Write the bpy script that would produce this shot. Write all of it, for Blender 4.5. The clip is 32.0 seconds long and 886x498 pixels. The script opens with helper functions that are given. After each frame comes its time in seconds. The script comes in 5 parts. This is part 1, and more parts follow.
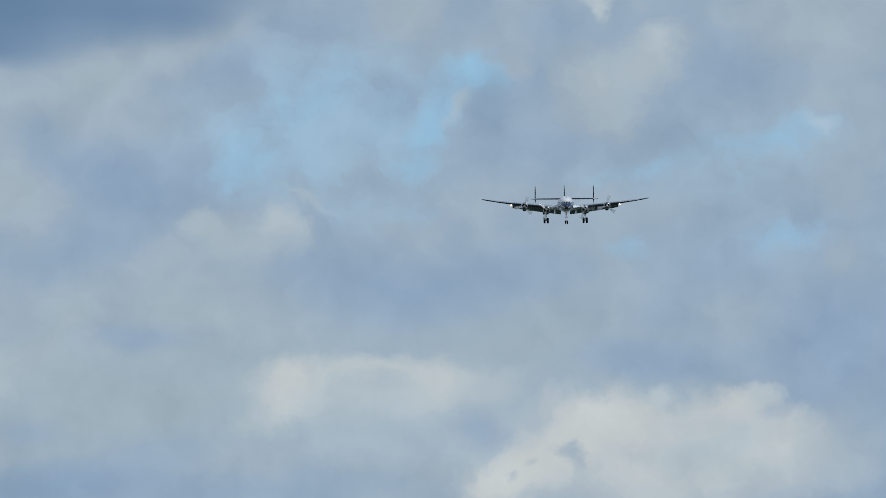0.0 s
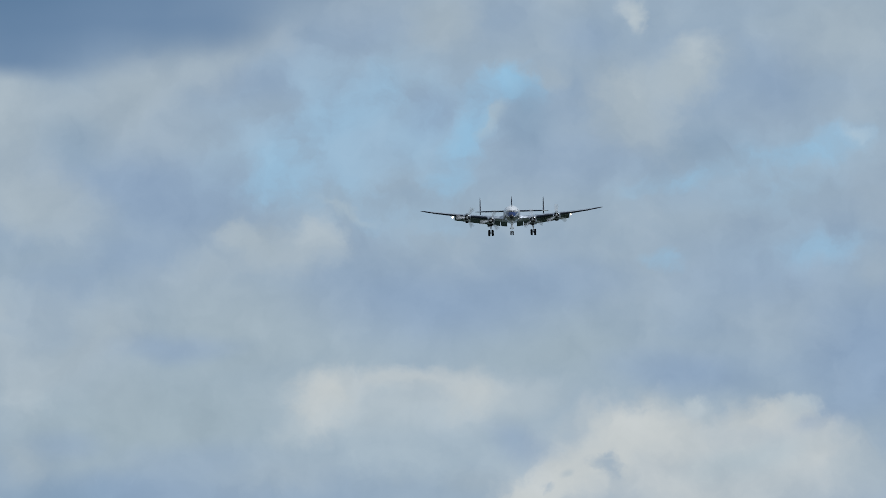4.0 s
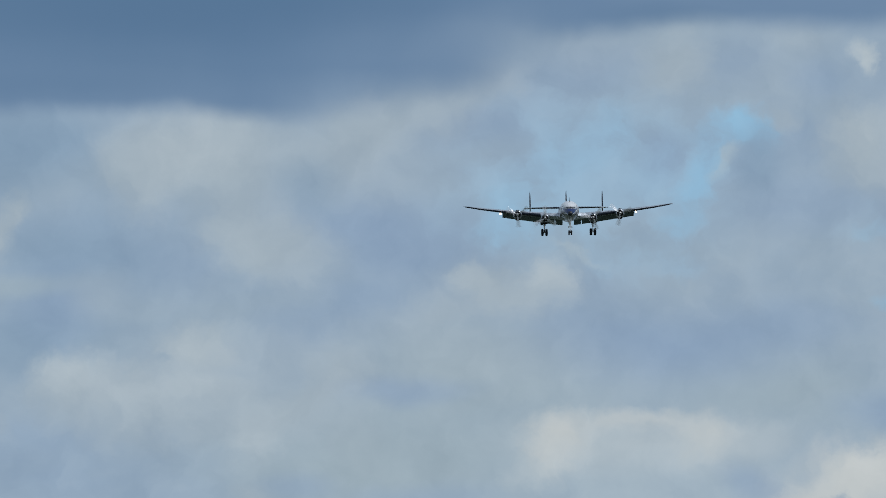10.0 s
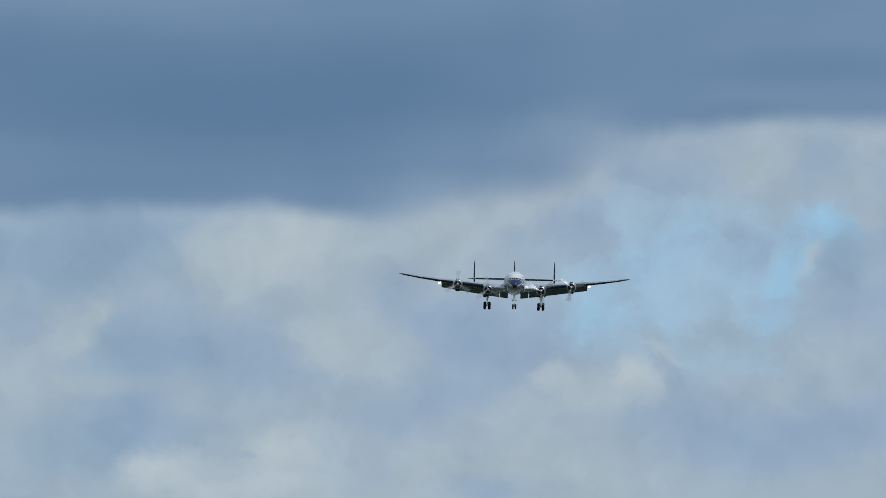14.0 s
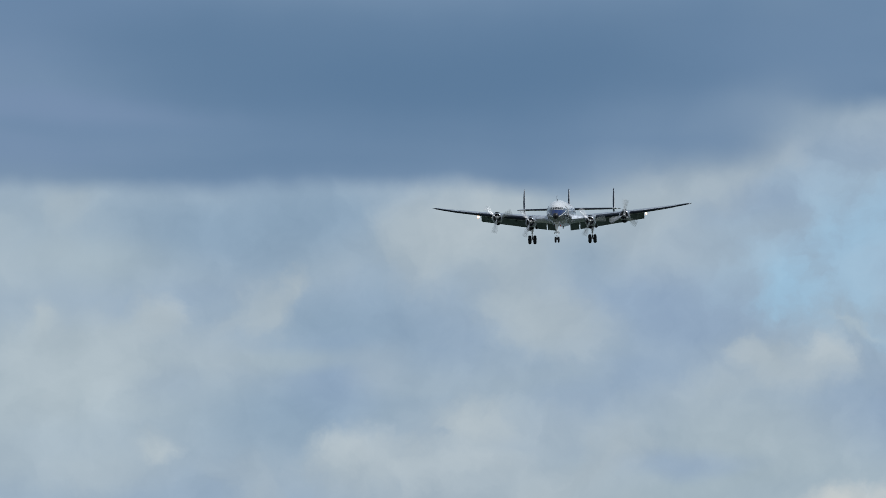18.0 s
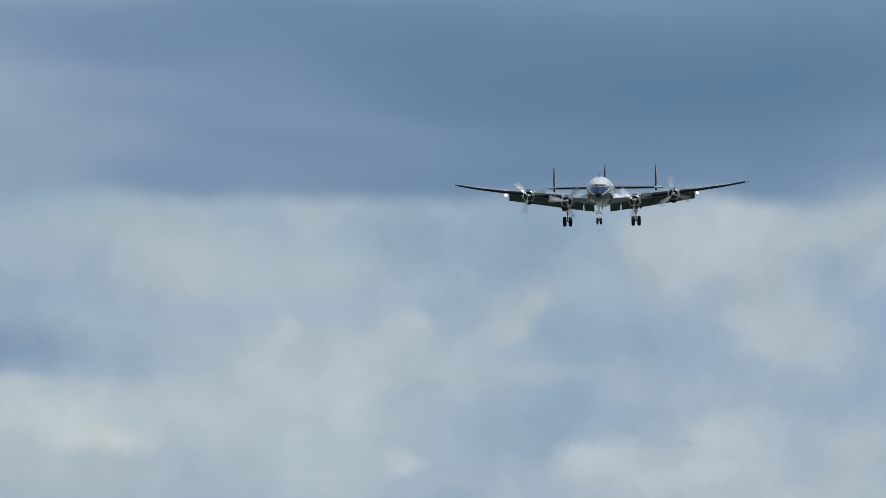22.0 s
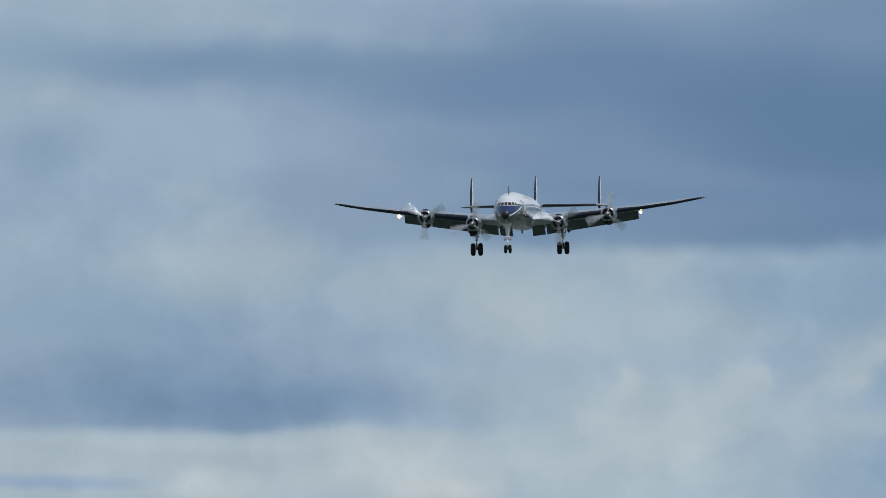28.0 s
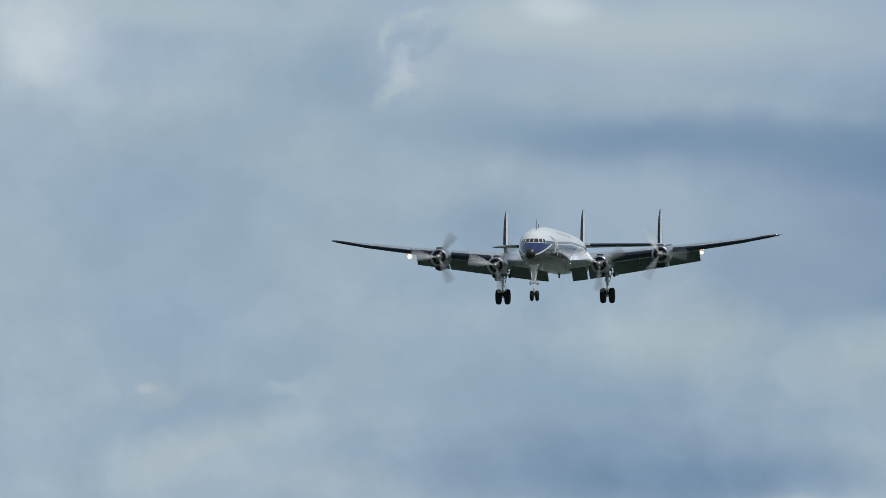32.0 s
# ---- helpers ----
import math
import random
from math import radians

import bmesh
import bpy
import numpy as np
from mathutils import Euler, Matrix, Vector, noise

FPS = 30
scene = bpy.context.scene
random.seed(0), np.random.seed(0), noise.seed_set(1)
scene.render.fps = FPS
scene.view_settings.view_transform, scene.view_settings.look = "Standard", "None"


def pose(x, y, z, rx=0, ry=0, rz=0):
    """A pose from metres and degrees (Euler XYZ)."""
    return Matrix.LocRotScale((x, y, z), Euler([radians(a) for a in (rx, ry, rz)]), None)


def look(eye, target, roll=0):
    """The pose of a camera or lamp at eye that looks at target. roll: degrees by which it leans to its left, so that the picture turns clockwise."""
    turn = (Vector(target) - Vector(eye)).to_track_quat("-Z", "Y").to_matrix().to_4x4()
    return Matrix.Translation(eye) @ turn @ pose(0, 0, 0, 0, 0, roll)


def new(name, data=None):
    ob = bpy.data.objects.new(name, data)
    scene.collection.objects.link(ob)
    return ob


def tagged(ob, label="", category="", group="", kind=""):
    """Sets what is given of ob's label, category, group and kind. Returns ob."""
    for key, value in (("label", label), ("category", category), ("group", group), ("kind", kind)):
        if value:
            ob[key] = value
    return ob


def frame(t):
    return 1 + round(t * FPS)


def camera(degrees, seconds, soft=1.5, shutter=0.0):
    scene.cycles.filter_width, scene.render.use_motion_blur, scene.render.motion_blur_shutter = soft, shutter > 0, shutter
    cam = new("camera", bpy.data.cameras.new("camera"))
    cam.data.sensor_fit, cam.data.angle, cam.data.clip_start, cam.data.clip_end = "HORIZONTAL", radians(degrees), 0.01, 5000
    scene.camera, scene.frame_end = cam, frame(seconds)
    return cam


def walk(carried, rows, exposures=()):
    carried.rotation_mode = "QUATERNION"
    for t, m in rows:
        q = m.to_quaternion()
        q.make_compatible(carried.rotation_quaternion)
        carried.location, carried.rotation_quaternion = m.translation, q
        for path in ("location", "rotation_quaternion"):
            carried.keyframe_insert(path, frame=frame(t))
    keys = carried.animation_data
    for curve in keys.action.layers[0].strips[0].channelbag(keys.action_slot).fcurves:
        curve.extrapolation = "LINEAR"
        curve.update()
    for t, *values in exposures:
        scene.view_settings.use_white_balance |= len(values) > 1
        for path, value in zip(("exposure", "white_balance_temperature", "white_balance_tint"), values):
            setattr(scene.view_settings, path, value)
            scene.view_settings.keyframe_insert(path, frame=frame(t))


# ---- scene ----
DEG = 4.3                                   # long telephoto lens
GEAR_MAIN, GEAR_NOSE = (2.06, 4.33, -4.05), (15.6, -4.53)
LIGHT_X, LIGHT_Z, FIN_Z = 1.6, -0.6, 3.9
cam = camera(DEG, 32.0, soft=0.85, shutter=0.28)
EYE = 1.7                                   # the camera stands on the airfield at eye height


def gaze(az, el):
    """The camera's pose: az degrees to the right of +y, el degrees above the horizon."""
    return pose(0, 0, EYE, 90 + el, 0, -az)


walk(cam, [
    (0, gaze(2.6376, 3.3723)),
    (0.5, gaze(2.5695, 3.3893)),
    (1, gaze(2.5275, 3.4068)),
    (1.5, gaze(2.5009, 3.4121)),
    (2, gaze(2.4828, 3.4310)),
    (2.5, gaze(2.4675, 3.4478)),
    (3, gaze(2.4675, 3.4504)),
    (3.5, gaze(2.4666, 3.4284)),
    (5.5, gaze(2.4541, 3.4473)),
    (6, gaze(2.4574, 3.4699)),
    (6.5, gaze(2.4648, 3.4825)),
    (7, gaze(2.4580, 3.4901)),
    (7.5, gaze(2.4168, 3.4915)),
    (8, gaze(2.2474, 3.4887)),
    (8.5, gaze(1.8456, 3.4978)),
    (9, gaze(1.6288, 3.5361)),
    (9.5, gaze(1.4506, 3.5733)),
    (10, gaze(1.3347, 3.6340)),
    (10.5, gaze(1.2503, 3.7788)),
    (11, gaze(1.1895, 3.9195)),
    (11.5, gaze(1.1327, 3.9994)),
    (12, gaze(1.0677, 4.0519)),
    (12.5, gaze(1.0214, 4.0918)),
    (13, gaze(0.9856, 4.1255)),
    (13.5, gaze(0.9585, 4.1338)),
    (14, gaze(0.9206, 4.1106)),
    (14.5, gaze(0.7732, 4.1029)),
    (15, gaze(0.5961, 4.1098)),
    (15.5, gaze(0.4128, 4.1023)),
    (17.5, gaze(0.0221, 4.0021)),
    (18, gaze(-0.0221, 3.9934)),
    (18.5, gaze(-0.0644, 4.0009)),
    (19, gaze(-0.0770, 4.0242)),
    (19.5, gaze(-0.1059, 4.0271)),
    (20, gaze(-0.1442, 4.0471)),
    (20.5, gaze(-0.2721, 4.0455)),
    (21, gaze(-0.7390, 4.0496)),
    (21.5, gaze(-1.0868, 4.0651)),
    (22, gaze(-1.2091, 4.0539)),
    (22.5, gaze(-1.2591, 4.0764)),
    (23, gaze(-1.2818, 4.1057)),
    (23.5, gaze(-1.2994, 4.1324)),
    (24, gaze(-1.3305, 4.1645)),
    (24.5, gaze(-1.4134, 4.1763)),
    (25, gaze(-1.5775, 4.1910)),
    (25.5, gaze(-1.7398, 4.2247)),
    (27.5, gaze(-2.5016, 4.2912)),
    (28, gaze(-2.8671, 4.2997)),
    (28.5, gaze(-3.1486, 4.3165)),
    (29, gaze(-3.4049, 4.3711)),
    (29.5, gaze(-3.6191, 4.4342)),
    (30, gaze(-3.7955, 4.5055)),
    (30.5, gaze(-4.0477, 4.5601)),
    (31, gaze(-4.4216, 4.6021)),
    (31.5, gaze(-4.7451, 4.6358)),
    (32, gaze(-5.0348, 4.6611)),
], exposures=[(0, 0.0, 6330, 10), (8, 0.0, 6330, 10), (10, -0.07, 6330, 10), (11, -0.04, 6330, 10), (12, -0.09, 6330, 10), (12.6, -0.06, 6350, 10), (13, 0.05, 6370, 10),
              (15, 0.05, 6400, 10), (20, 0.05, 6490, 10), (21, -0.02, 6470, 10), (22, 0.1, 6580, 10), (25, 0.09, 6480, 10), (28, 0.05, 6440, 10), (30, 0.12, 6420, 10), (31, 0.1, 6400, 10), (32, 0.1, 6640, 9)])

# ---- light ----
SUN_EL, SUN_AZ = 58, 100                    # the sun stands high, over the camera's right shoulder
world = bpy.data.worlds.new("world")
scene.world = world
world.use_nodes = True
wn, wl = world.node_tree.nodes, world.node_tree.links
wn.clear()
sky = wn.new("ShaderNodeTexSky")
sky.sky_type, sky.sun_disc = "NISHITA", False
sky.sun_elevation, sky.sun_rotation = radians(SUN_EL), radians(SUN_AZ)
sky.air_density, sky.dust_density = 1.0, 0.6
wbg, wout = wn.new("ShaderNodeBackground"), wn.new("ShaderNodeOutputWorld")
wbg.inputs["Strength"].default_value = 0.12
cover = wn.new("ShaderNodeMix")                 # broken cloud all round pales the blue
cover.data_type = "RGBA"
cover.inputs[0].default_value = 0.8
cover.inputs[7].default_value = (3.1, 3.4, 3.75, 1)
wl.new(sky.outputs["Color"], cover.inputs[6])
wl.new(cover.outputs[2], wbg.inputs["Color"])
wl.new(wbg.outputs["Background"], wout.inputs["Surface"])
lamp = bpy.data.lights.new("sun", "SUN")
lamp.energy, lamp.angle, lamp.color = 1.9, radians(5), (1.0, 0.985, 0.96)
sun = new("sun", lamp)
sd = Vector((math.sin(radians(SUN_AZ)) * math.cos(radians(SUN_EL)), math.cos(radians(SUN_AZ)) * math.cos(radians(SUN_EL)), math.sin(radians(SUN_EL))))
sun.matrix_world = look(sd * 100, (0, 0, 0))


# ---- materials ----
def srgb(r, g, b):
    return tuple(((c / 255 + 0.055) / 1.055) ** 2.4 if c > 10 else c / 255 / 12.92 for c in (r, g, b)) + (1.0,)


class Nodes:
    """A material's node tree with short ways to add nodes."""

    def __init__(self, name):
        self.mat = bpy.data.materials.new(name)
        self.mat.use_nodes = True
        self.tree = self.mat.node_tree
        self.tree.nodes.clear()
        self.out = self.tree.nodes.new("ShaderNodeOutputMaterial")

    def add(self, kind, **props):
        n = self.tree.nodes.new(kind)
        for k, v in props.items():
            setattr(n, k, v)
        return n

    def put(self, socket, value):
        if hasattr(value, "is_linked"):
            self.tree.links.new(value, socket)
        else:
            socket.default_value = value

    def math(self, op, a, b=0.0, clamp=False):
        n = self.add("ShaderNodeMath", operation=op, use_clamp=clamp)
        self.put(n.inputs[0], a)
        self.put(n.inputs[1], b)
        return n.outputs[0]

    def step(self, v, lo, hi):
        """0 below lo, 1 above hi, smooth between."""
        n = self.add("ShaderNodeMapRange", interpolation_type="SMOOTHSTEP")
        self.put(n.inputs[0], v)
        n.inputs[1].default_value, n.inputs[2].default_value = lo, hi
        n.inputs[3].default_value, n.inputs[4].default_value = 0, 1
        return n.outputs[0]

    def mix(self, fac, a, b):
        n = self.add("ShaderNodeMix", data_type="RGBA")
        self.put(n.inputs[0], fac)
        self.put(n.inputs[6], a)
        self.put(n.inputs[7], b)
        return n.outputs[2]

    def noise(self, vec, scale, detail=4.0, rough=0.55):
        n = self.add("ShaderNodeTexNoise")
        self.put(n.inputs["Vector"], vec)
        n.inputs["Scale"].default_value, n.inputs["Detail"].default_value, n.inputs["Roughness"].default_value = scale, detail, rough
        return n

    def coords(self):
        return self.add("ShaderNodeTexCoord").outputs["Object"]

    def bsdf(self, color, rough, metal=0.0, bump=None, bump_size=0.01, coat=0.0, shine=0.5):
        p = self.add("ShaderNodeBsdfPrincipled")
        self.put(p.inputs["Base Color"], color)
        self.put(p.inputs["Roughness"], rough)
        self.put(p.inputs["Metallic"], metal)
        p.inputs["Coat Weight"].default_value = coat
        p.inputs["Specular IOR Level"].default_value = shine
        if bump is not None:
            b = self.add("ShaderNodeBump")
            b.inputs["Strength"].default_value, b.inputs["Distance"].default_value = 0.6, bump_size
            self.put(b.inputs["Height"], bump)
            self.tree.links.new(b.outputs[0], p.inputs["Normal"])
        self.tree.links.new(p.outputs[0], self.out.inputs[0])
        return self.mat


def worn(name, color, rough, metal=0.0, vary=0.18, grain=3.0, bump_size=0.004, coat=0.0, shine=0.5):
    """A surface with stains at two scales and a fine relief."""
    m = Nodes(name)
    v = m.coords()
    big, small = m.noise(v, grain * 0.25, 3).outputs[0], m.noise(v, grain * 4, 5).outputs[0]
    f = m.math("ADD", m.math("MULTIPLY", big, 0.6), m.math("MULTIPLY", small, 0.4))
    dark = tuple(c * (1 - 2 * vary) for c in color) + (1,)
    light = tuple(min(1, c * (1 + vary)) for c in color) + (1,)
    col = m.mix(m.step(f, 0.3, 0.7), dark, light)
    r = m.math("ADD", rough - 0.08, m.math("MULTIPLY", small, 0.16))
    return m.bsdf(col, r, metal, small, bump_size, coat, shine)


def aluminium(name, tone, rough):
    """Bare skin: sheets with faint joints, each sheet a little lighter or darker, oil streaks along the flow."""
    m = Nodes(name)
    v = m.coords()
    br = m.add("ShaderNodeTexBrick")
    m.put(br.inputs["Vector"], v)
    br.inputs["Scale"].default_value, br.inputs["Mortar Size"].default_value, br.inputs["Mortar Smooth"].default_value = 0.42, 0.01, 0.6
    br.inputs["Color1"].default_value = (tone * 0.91, tone * 0.99, tone * 1.09, 1)
    br.inputs["Color2"].default_value = (tone * 0.73, tone * 0.81, tone * 0.9, 1)
    br.inputs["Mortar"].default_value = (tone * 0.68, tone * 0.73, tone * 0.78, 1)
    st = m.add("ShaderNodeMapping")
    m.put(st.inputs["Vector"], v)
    st.inputs["Scale"].default_value = (0.25, 2.5, 2.5)
    streak = m.noise(st.outputs[0], 1.6, 5).outputs[0]
    col = m.mix(m.math("MULTIPLY", m.step(streak, 0.45, 0.75), 0.45), br.outputs["Color"], (tone * 0.35, tone * 0.39, tone * 0.43, 1))
    r = m.math("ADD", rough - 0.1, m.math("MULTIPLY", streak, 0.25))
    return m.bsdf(col, r, 0.9, streak, 0.003)


def fuselage_paint():
    """White roof over bare metal, a blue nose band with a white edge, a dark window line with white pinstripes."""
    m = Nodes("fuselage_paint")
    v = m.coords()
    xyz = m.add("ShaderNodeSeparateXYZ")
    m.put(xyz.inputs[0], v)
    x, z = xyz.outputs[0], xyz.outputs[2]
    aft = m.math("SUBTRACT", 18.35, x)                              # metres behind the nose tip
    n = m.noise(v, 0.7, 4).outputs[0]
    fine = m.noise(v, 9.0, 5).outputs[0]
    br = m.add("ShaderNodeTexBrick")
    side_view = m.add("ShaderNodeCombineXYZ")                      # sheets run along the body, seen from its side
    m.put(side_view.inputs[0], x)
    m.put(side_view.inputs[1], z)
    m.put(br.inputs["Vector"], side_view.outputs[0])
    br.inputs["Scale"].default_value, br.inputs["Mortar Size"].default_value = 0.45, 0.012
    br.inputs["Color1"].default_value, br.inputs["Color2"].default_value = (0.27, 0.29, 0.315, 1), (0.16, 0.174, 0.192, 1)
    br.inputs["Mortar"].default_value = (0.13, 0.137, 0.145, 1)
    metal = m.mix(m.math("MULTIPLY", m.step(n, 0.45, 0.7), 0.4), br.outputs["Color"], (0.13, 0.14, 0.155, 1))
    brushed = m.add("ShaderNodeMapping")                            # polish left in bands along the body
    m.put(brushed.inputs["Vector"], v)
    brushed.inputs["Scale"].default_value = (0.3, 1.0, 2.2)
    polish = m.noise(brushed.outputs[0], 1.3, 4).outputs[0]
    metal = m.mix(m.math("MULTIPLY", m.step(polish, 0.5, 0.66), 0.55), metal, (0.5, 0.53, 0.57, 1))
    white = m.mix(m.step(n, 0.35, 0.75), (0.75, 0.77, 0.79, 1), (0.66, 0.68, 0.7, 1))
    roof = m.step(m.math("SUBTRACT", z, m.math("MULTIPLY", m.step(aft, 6.0, 14.0), 0.3)), -0.08, -0.06)
    col = m.mix(roof, metal, white)
    # dark line along the cabin windows, edged by two pale stripes
    cabin = m.math("MULTIPLY", m.step(aft, 4.9, 5.0), m.math("SUBTRACT", 1.0, m.step(aft, 29.0, 29.2)))
    lift = m.add("ShaderNodeMapRange")                              # the window line climbs behind the nose
    m.put(lift.inputs[0], aft)
    lift.inputs[1].default_value, lift.inputs[2].default_value, lift.inputs[3].default_value, lift.inputs[4].default_value = 6.0, 14.0, 0.0, 0.34
    line = m.math("SUBTRACT", z, lift.outputs[0])
    def band(lo, hi):
        return m.math("MULTIPLY", m.step(line, lo - 0.01, lo + 0.01), m.math("SUBTRACT", 1.0, m.step(line, hi - 0.01, hi + 0.01)))
    col = m.mix(m.math("MULTIPLY", cabin, band(-0.4, 0.1)), col, (0.3, 0.32, 0.36, 1))
    col = m.mix(m.math("MULTIPLY", cabin, band(-0.02, 0.09)), col, (0.76, 0.77, 0.78, 1))
    col = m.mix(m.math("MULTIPLY", cabin, band(-0.31, -0.24)), col, (0.7, 0.71, 0.73, 1))
    col = m.mix(m.math("MULTIPLY", cabin, band(-0.4, -0.32)), col, (0.1, 0.12, 0.18, 1))
    # nose band: below the windscreen, above a line that climbs from the radome
    climb = m.math("SUBTRACT", z, m.math("MULTIPLY", aft, 0.29))    # height over the climbing line
    top = m.math("SUBTRACT", 1.0, m.step(z, -0.32, -0.3))
    edge = m.math("MULTIPLY", m.step(climb, -1.5, -1.48), top)
    front = m.math("SUBTRACT", 1.0, m.step(aft, 4.3, 4.35))
    col = m.mix(m.math("MULTIPLY", edge, front), col, (0.78, 0.79, 0.8, 1))
    blue = m.math("MULTIPLY", m.step(climb, -1.37, -1.35), top)
    blue = m.math("MULTIPLY", blue, front)
    col = m.mix(blue, col, (0.005, 0.027, 0.12, 1))
    painted = m.math("MAXIMUM", roof, m.math("MULTIPLY", edge, front))
    painted = m.math("MAXIMUM", painted, m.math("MULTIPLY", cabin, band(-0.4, 0.1)))
    rough = m.math("ADD", 0.14, m.math("MULTIPLY", fine, 0.14))
    return m.bsdf(col, rough, m.math("MULTIPLY", m.math("SUBTRACT", 1.0, painted), 0.9), n, 0.004)


def lamp_glow(name, color, strength):
    m = Nodes(name)
    e = m.add("ShaderNodeEmission")
    e.inputs[0].default_value, e.inputs[1].default_value = (*color, 1), strength
    m.tree.links.new(e.outputs[0], m.out.inputs[0])
    return m.mat


SKIN = aluminium("bare_aluminium", 0.42, 0.46)
WING = aluminium("wing_aluminium", 0.66, 0.42)
FILLET = aluminium("fillet_aluminium", 0.72, 0.66)
COWL = aluminium("cowl_aluminium", 0.47, 0.3)
PAINT = fuselage_paint()
# black rubber; blue haze of the distance is mixed into its colour
BOOT = worn("hazed_black_rubber", (0.017, 0.029, 0.053), 0.62, shine=0.34)
TYRE = worn("tyre_rubber", (0.014, 0.017, 0.022), 0.85, shine=0.3)
RADOME = worn("black_radome", (0.012, 0.015, 0.021), 0.42)
WHITE = worn("white_enamel", (0.76, 0.77, 0.78), 0.35, vary=0.06)
NAVY = worn("navy_enamel", (0.025, 0.035, 0.075), 0.35)
TITLE = worn("faded_title_paint", (0.52, 0.5, 0.53), 0.35, vary=0.08)
SLATE_PAINT = worn("dark_grey_enamel", (0.13, 0.15, 0.18), 0.35)
GREY = worn("grey_enamel", (0.42, 0.43, 0.44), 0.4, vary=0.1)
STEEL = worn("strut_steel", (0.5, 0.5, 0.5), 0.38, metal=0.85)
CHROME = worn("oleo_chrome", (0.8, 0.8, 0.8), 0.15, metal=1.0)
SOOT = worn("sooty_metal", (0.05, 0.055, 0.06), 0.6, metal=0.4)
ENGINE = worn("engine_black", (0.07, 0.072, 0.076), 0.5, metal=0.5, grain=8)
BLADE = worn("blade_grey", (0.8, 0.82, 0.85), 0.36, metal=0.3, vary=0.1)
# underside shade and bluish distance haze are put into this metal's colour
FLAPM = worn("shaded_flap_metal", (0.14, 0.185, 0.2), 0.5, metal=0.5)
GLASS = worn("dark_cockpit_glass", (0.012, 0.015, 0.018), 0.08, vary=0.1)
RED = lamp_glow("red_beacon_glow", (1.0, 0.08, 0.06), 0.22)
# orange glare round the landing lights, put into an added ring
GLARE = lamp_glow("lamp_glare", (1.0, 0.6, 0.36), 1.3)
BEAM = lamp_glow("landing_light_glow", (1.0, 0.68, 0.42), 13)


# ---- mesh helpers ----
def mesh(name, verts, faces, smooth=True):
    me = bpy.data.meshes.new(name)
    me.from_pydata([tuple(v) for v in verts], [], faces)
    bm = bmesh.new()
    bm.from_mesh(me)
    bmesh.ops.recalc_face_normals(bm, faces=bm.faces)
    bm.to_mesh(me)
    bm.free()
    if smooth:
        me.polygons.foreach_set("use_smooth", [True] * len(me.polygons))
        me.set_sharp_from_angle(angle=radians(38))
    return me


def part(name, me, material, parent, label=""):
    """Links a mesh as one part under a thing or under another part."""
    ob = new(name, me)
    if not me.materials:
        me.materials.append(material)
    ob.parent = parent
    return tagged(ob, label) if label else ob


def rings(loops, caps=True, closed=True):
    """A skin over loops of equally many points."""
    n = len(loops[0])
    verts = [p for lp in loops for p in lp]
    faces = []
    for i in range(len(loops) - 1):
        for j in range(n if closed else n - 1):
            k = (j + 1) % n
            faces.append((i * n + j, i * n + k, (i + 1) * n + k, (i + 1) * n + j))
    if caps and closed:
        faces.append(tuple(range(n - 1, -1, -1)))
        faces.append(tuple(range((len(loops) - 1) * n, len(loops) * n)))
    return verts, faces


def turned(profile, n=28, centre=(0, 0, 0), caps=True):
    """A body of revolution about x: rows of x, radius."""
    cx, cy, cz = centre
    loops = [[(cx + x, cy + r * math.cos(2 * math.pi * j / n), cz + r * math.sin(2 * math.pi * j / n)) for j in range(n)] for x, r in profile]
    return rings(loops, caps)


def rod(a, b, ra, rb=None, n=12):
    """A round bar from a to b."""
    a, b = Vector(a), Vector(b)
    rb = ra if rb is None else rb
    d = (b - a).normalized()
    u = d.orthogonal().normalized()
    w = d.cross(u)
    loops = [[p + u * r * math.cos(2 * math.pi * j / n) + w * r * math.sin(2 * math.pi * j / n) for j in range(n)] for p, r in ((a, ra), (b, rb))]
    return rings(loops)


def join(*bits):
    verts, faces = [], []
    for v, f in bits:
        k = len(verts)
        verts += list(v)
        faces += [tuple(i + k for i in q) for q in f]
    return verts, faces


def block(lo, hi, cut=0.02):
    """A box with chamfered edges."""
    bm = bmesh.new()
    bmesh.ops.create_cube(bm, size=1)
    for q in bm.verts:
        q.co = Vector([l + (c + 0.5) * (h - l) for l, h, c in zip(lo, hi, q.co)])
    bmesh.ops.bevel(bm, geom=list(bm.edges), offset=cut, segments=2, affect="EDGES")
    v = [q.co.copy() for q in bm.verts]
    bm.verts.index_update()
    f = [tuple(q.index for q in p.verts) for p in bm.faces]
    bm.free()
    return v, f


def interp(table, s):
    """Smooth values from rows of (s, value...)."""
    if s <= table[0][0]:
        return table[0][1:]
    for a, b in zip(table, table[1:]):
        if s <= b[0]:
            f = (s - a[0]) / (b[0] - a[0])
            return tuple(p + (q - p) * f for p, q in zip(a[1:], b[1:]))
    return table[-1][1:]


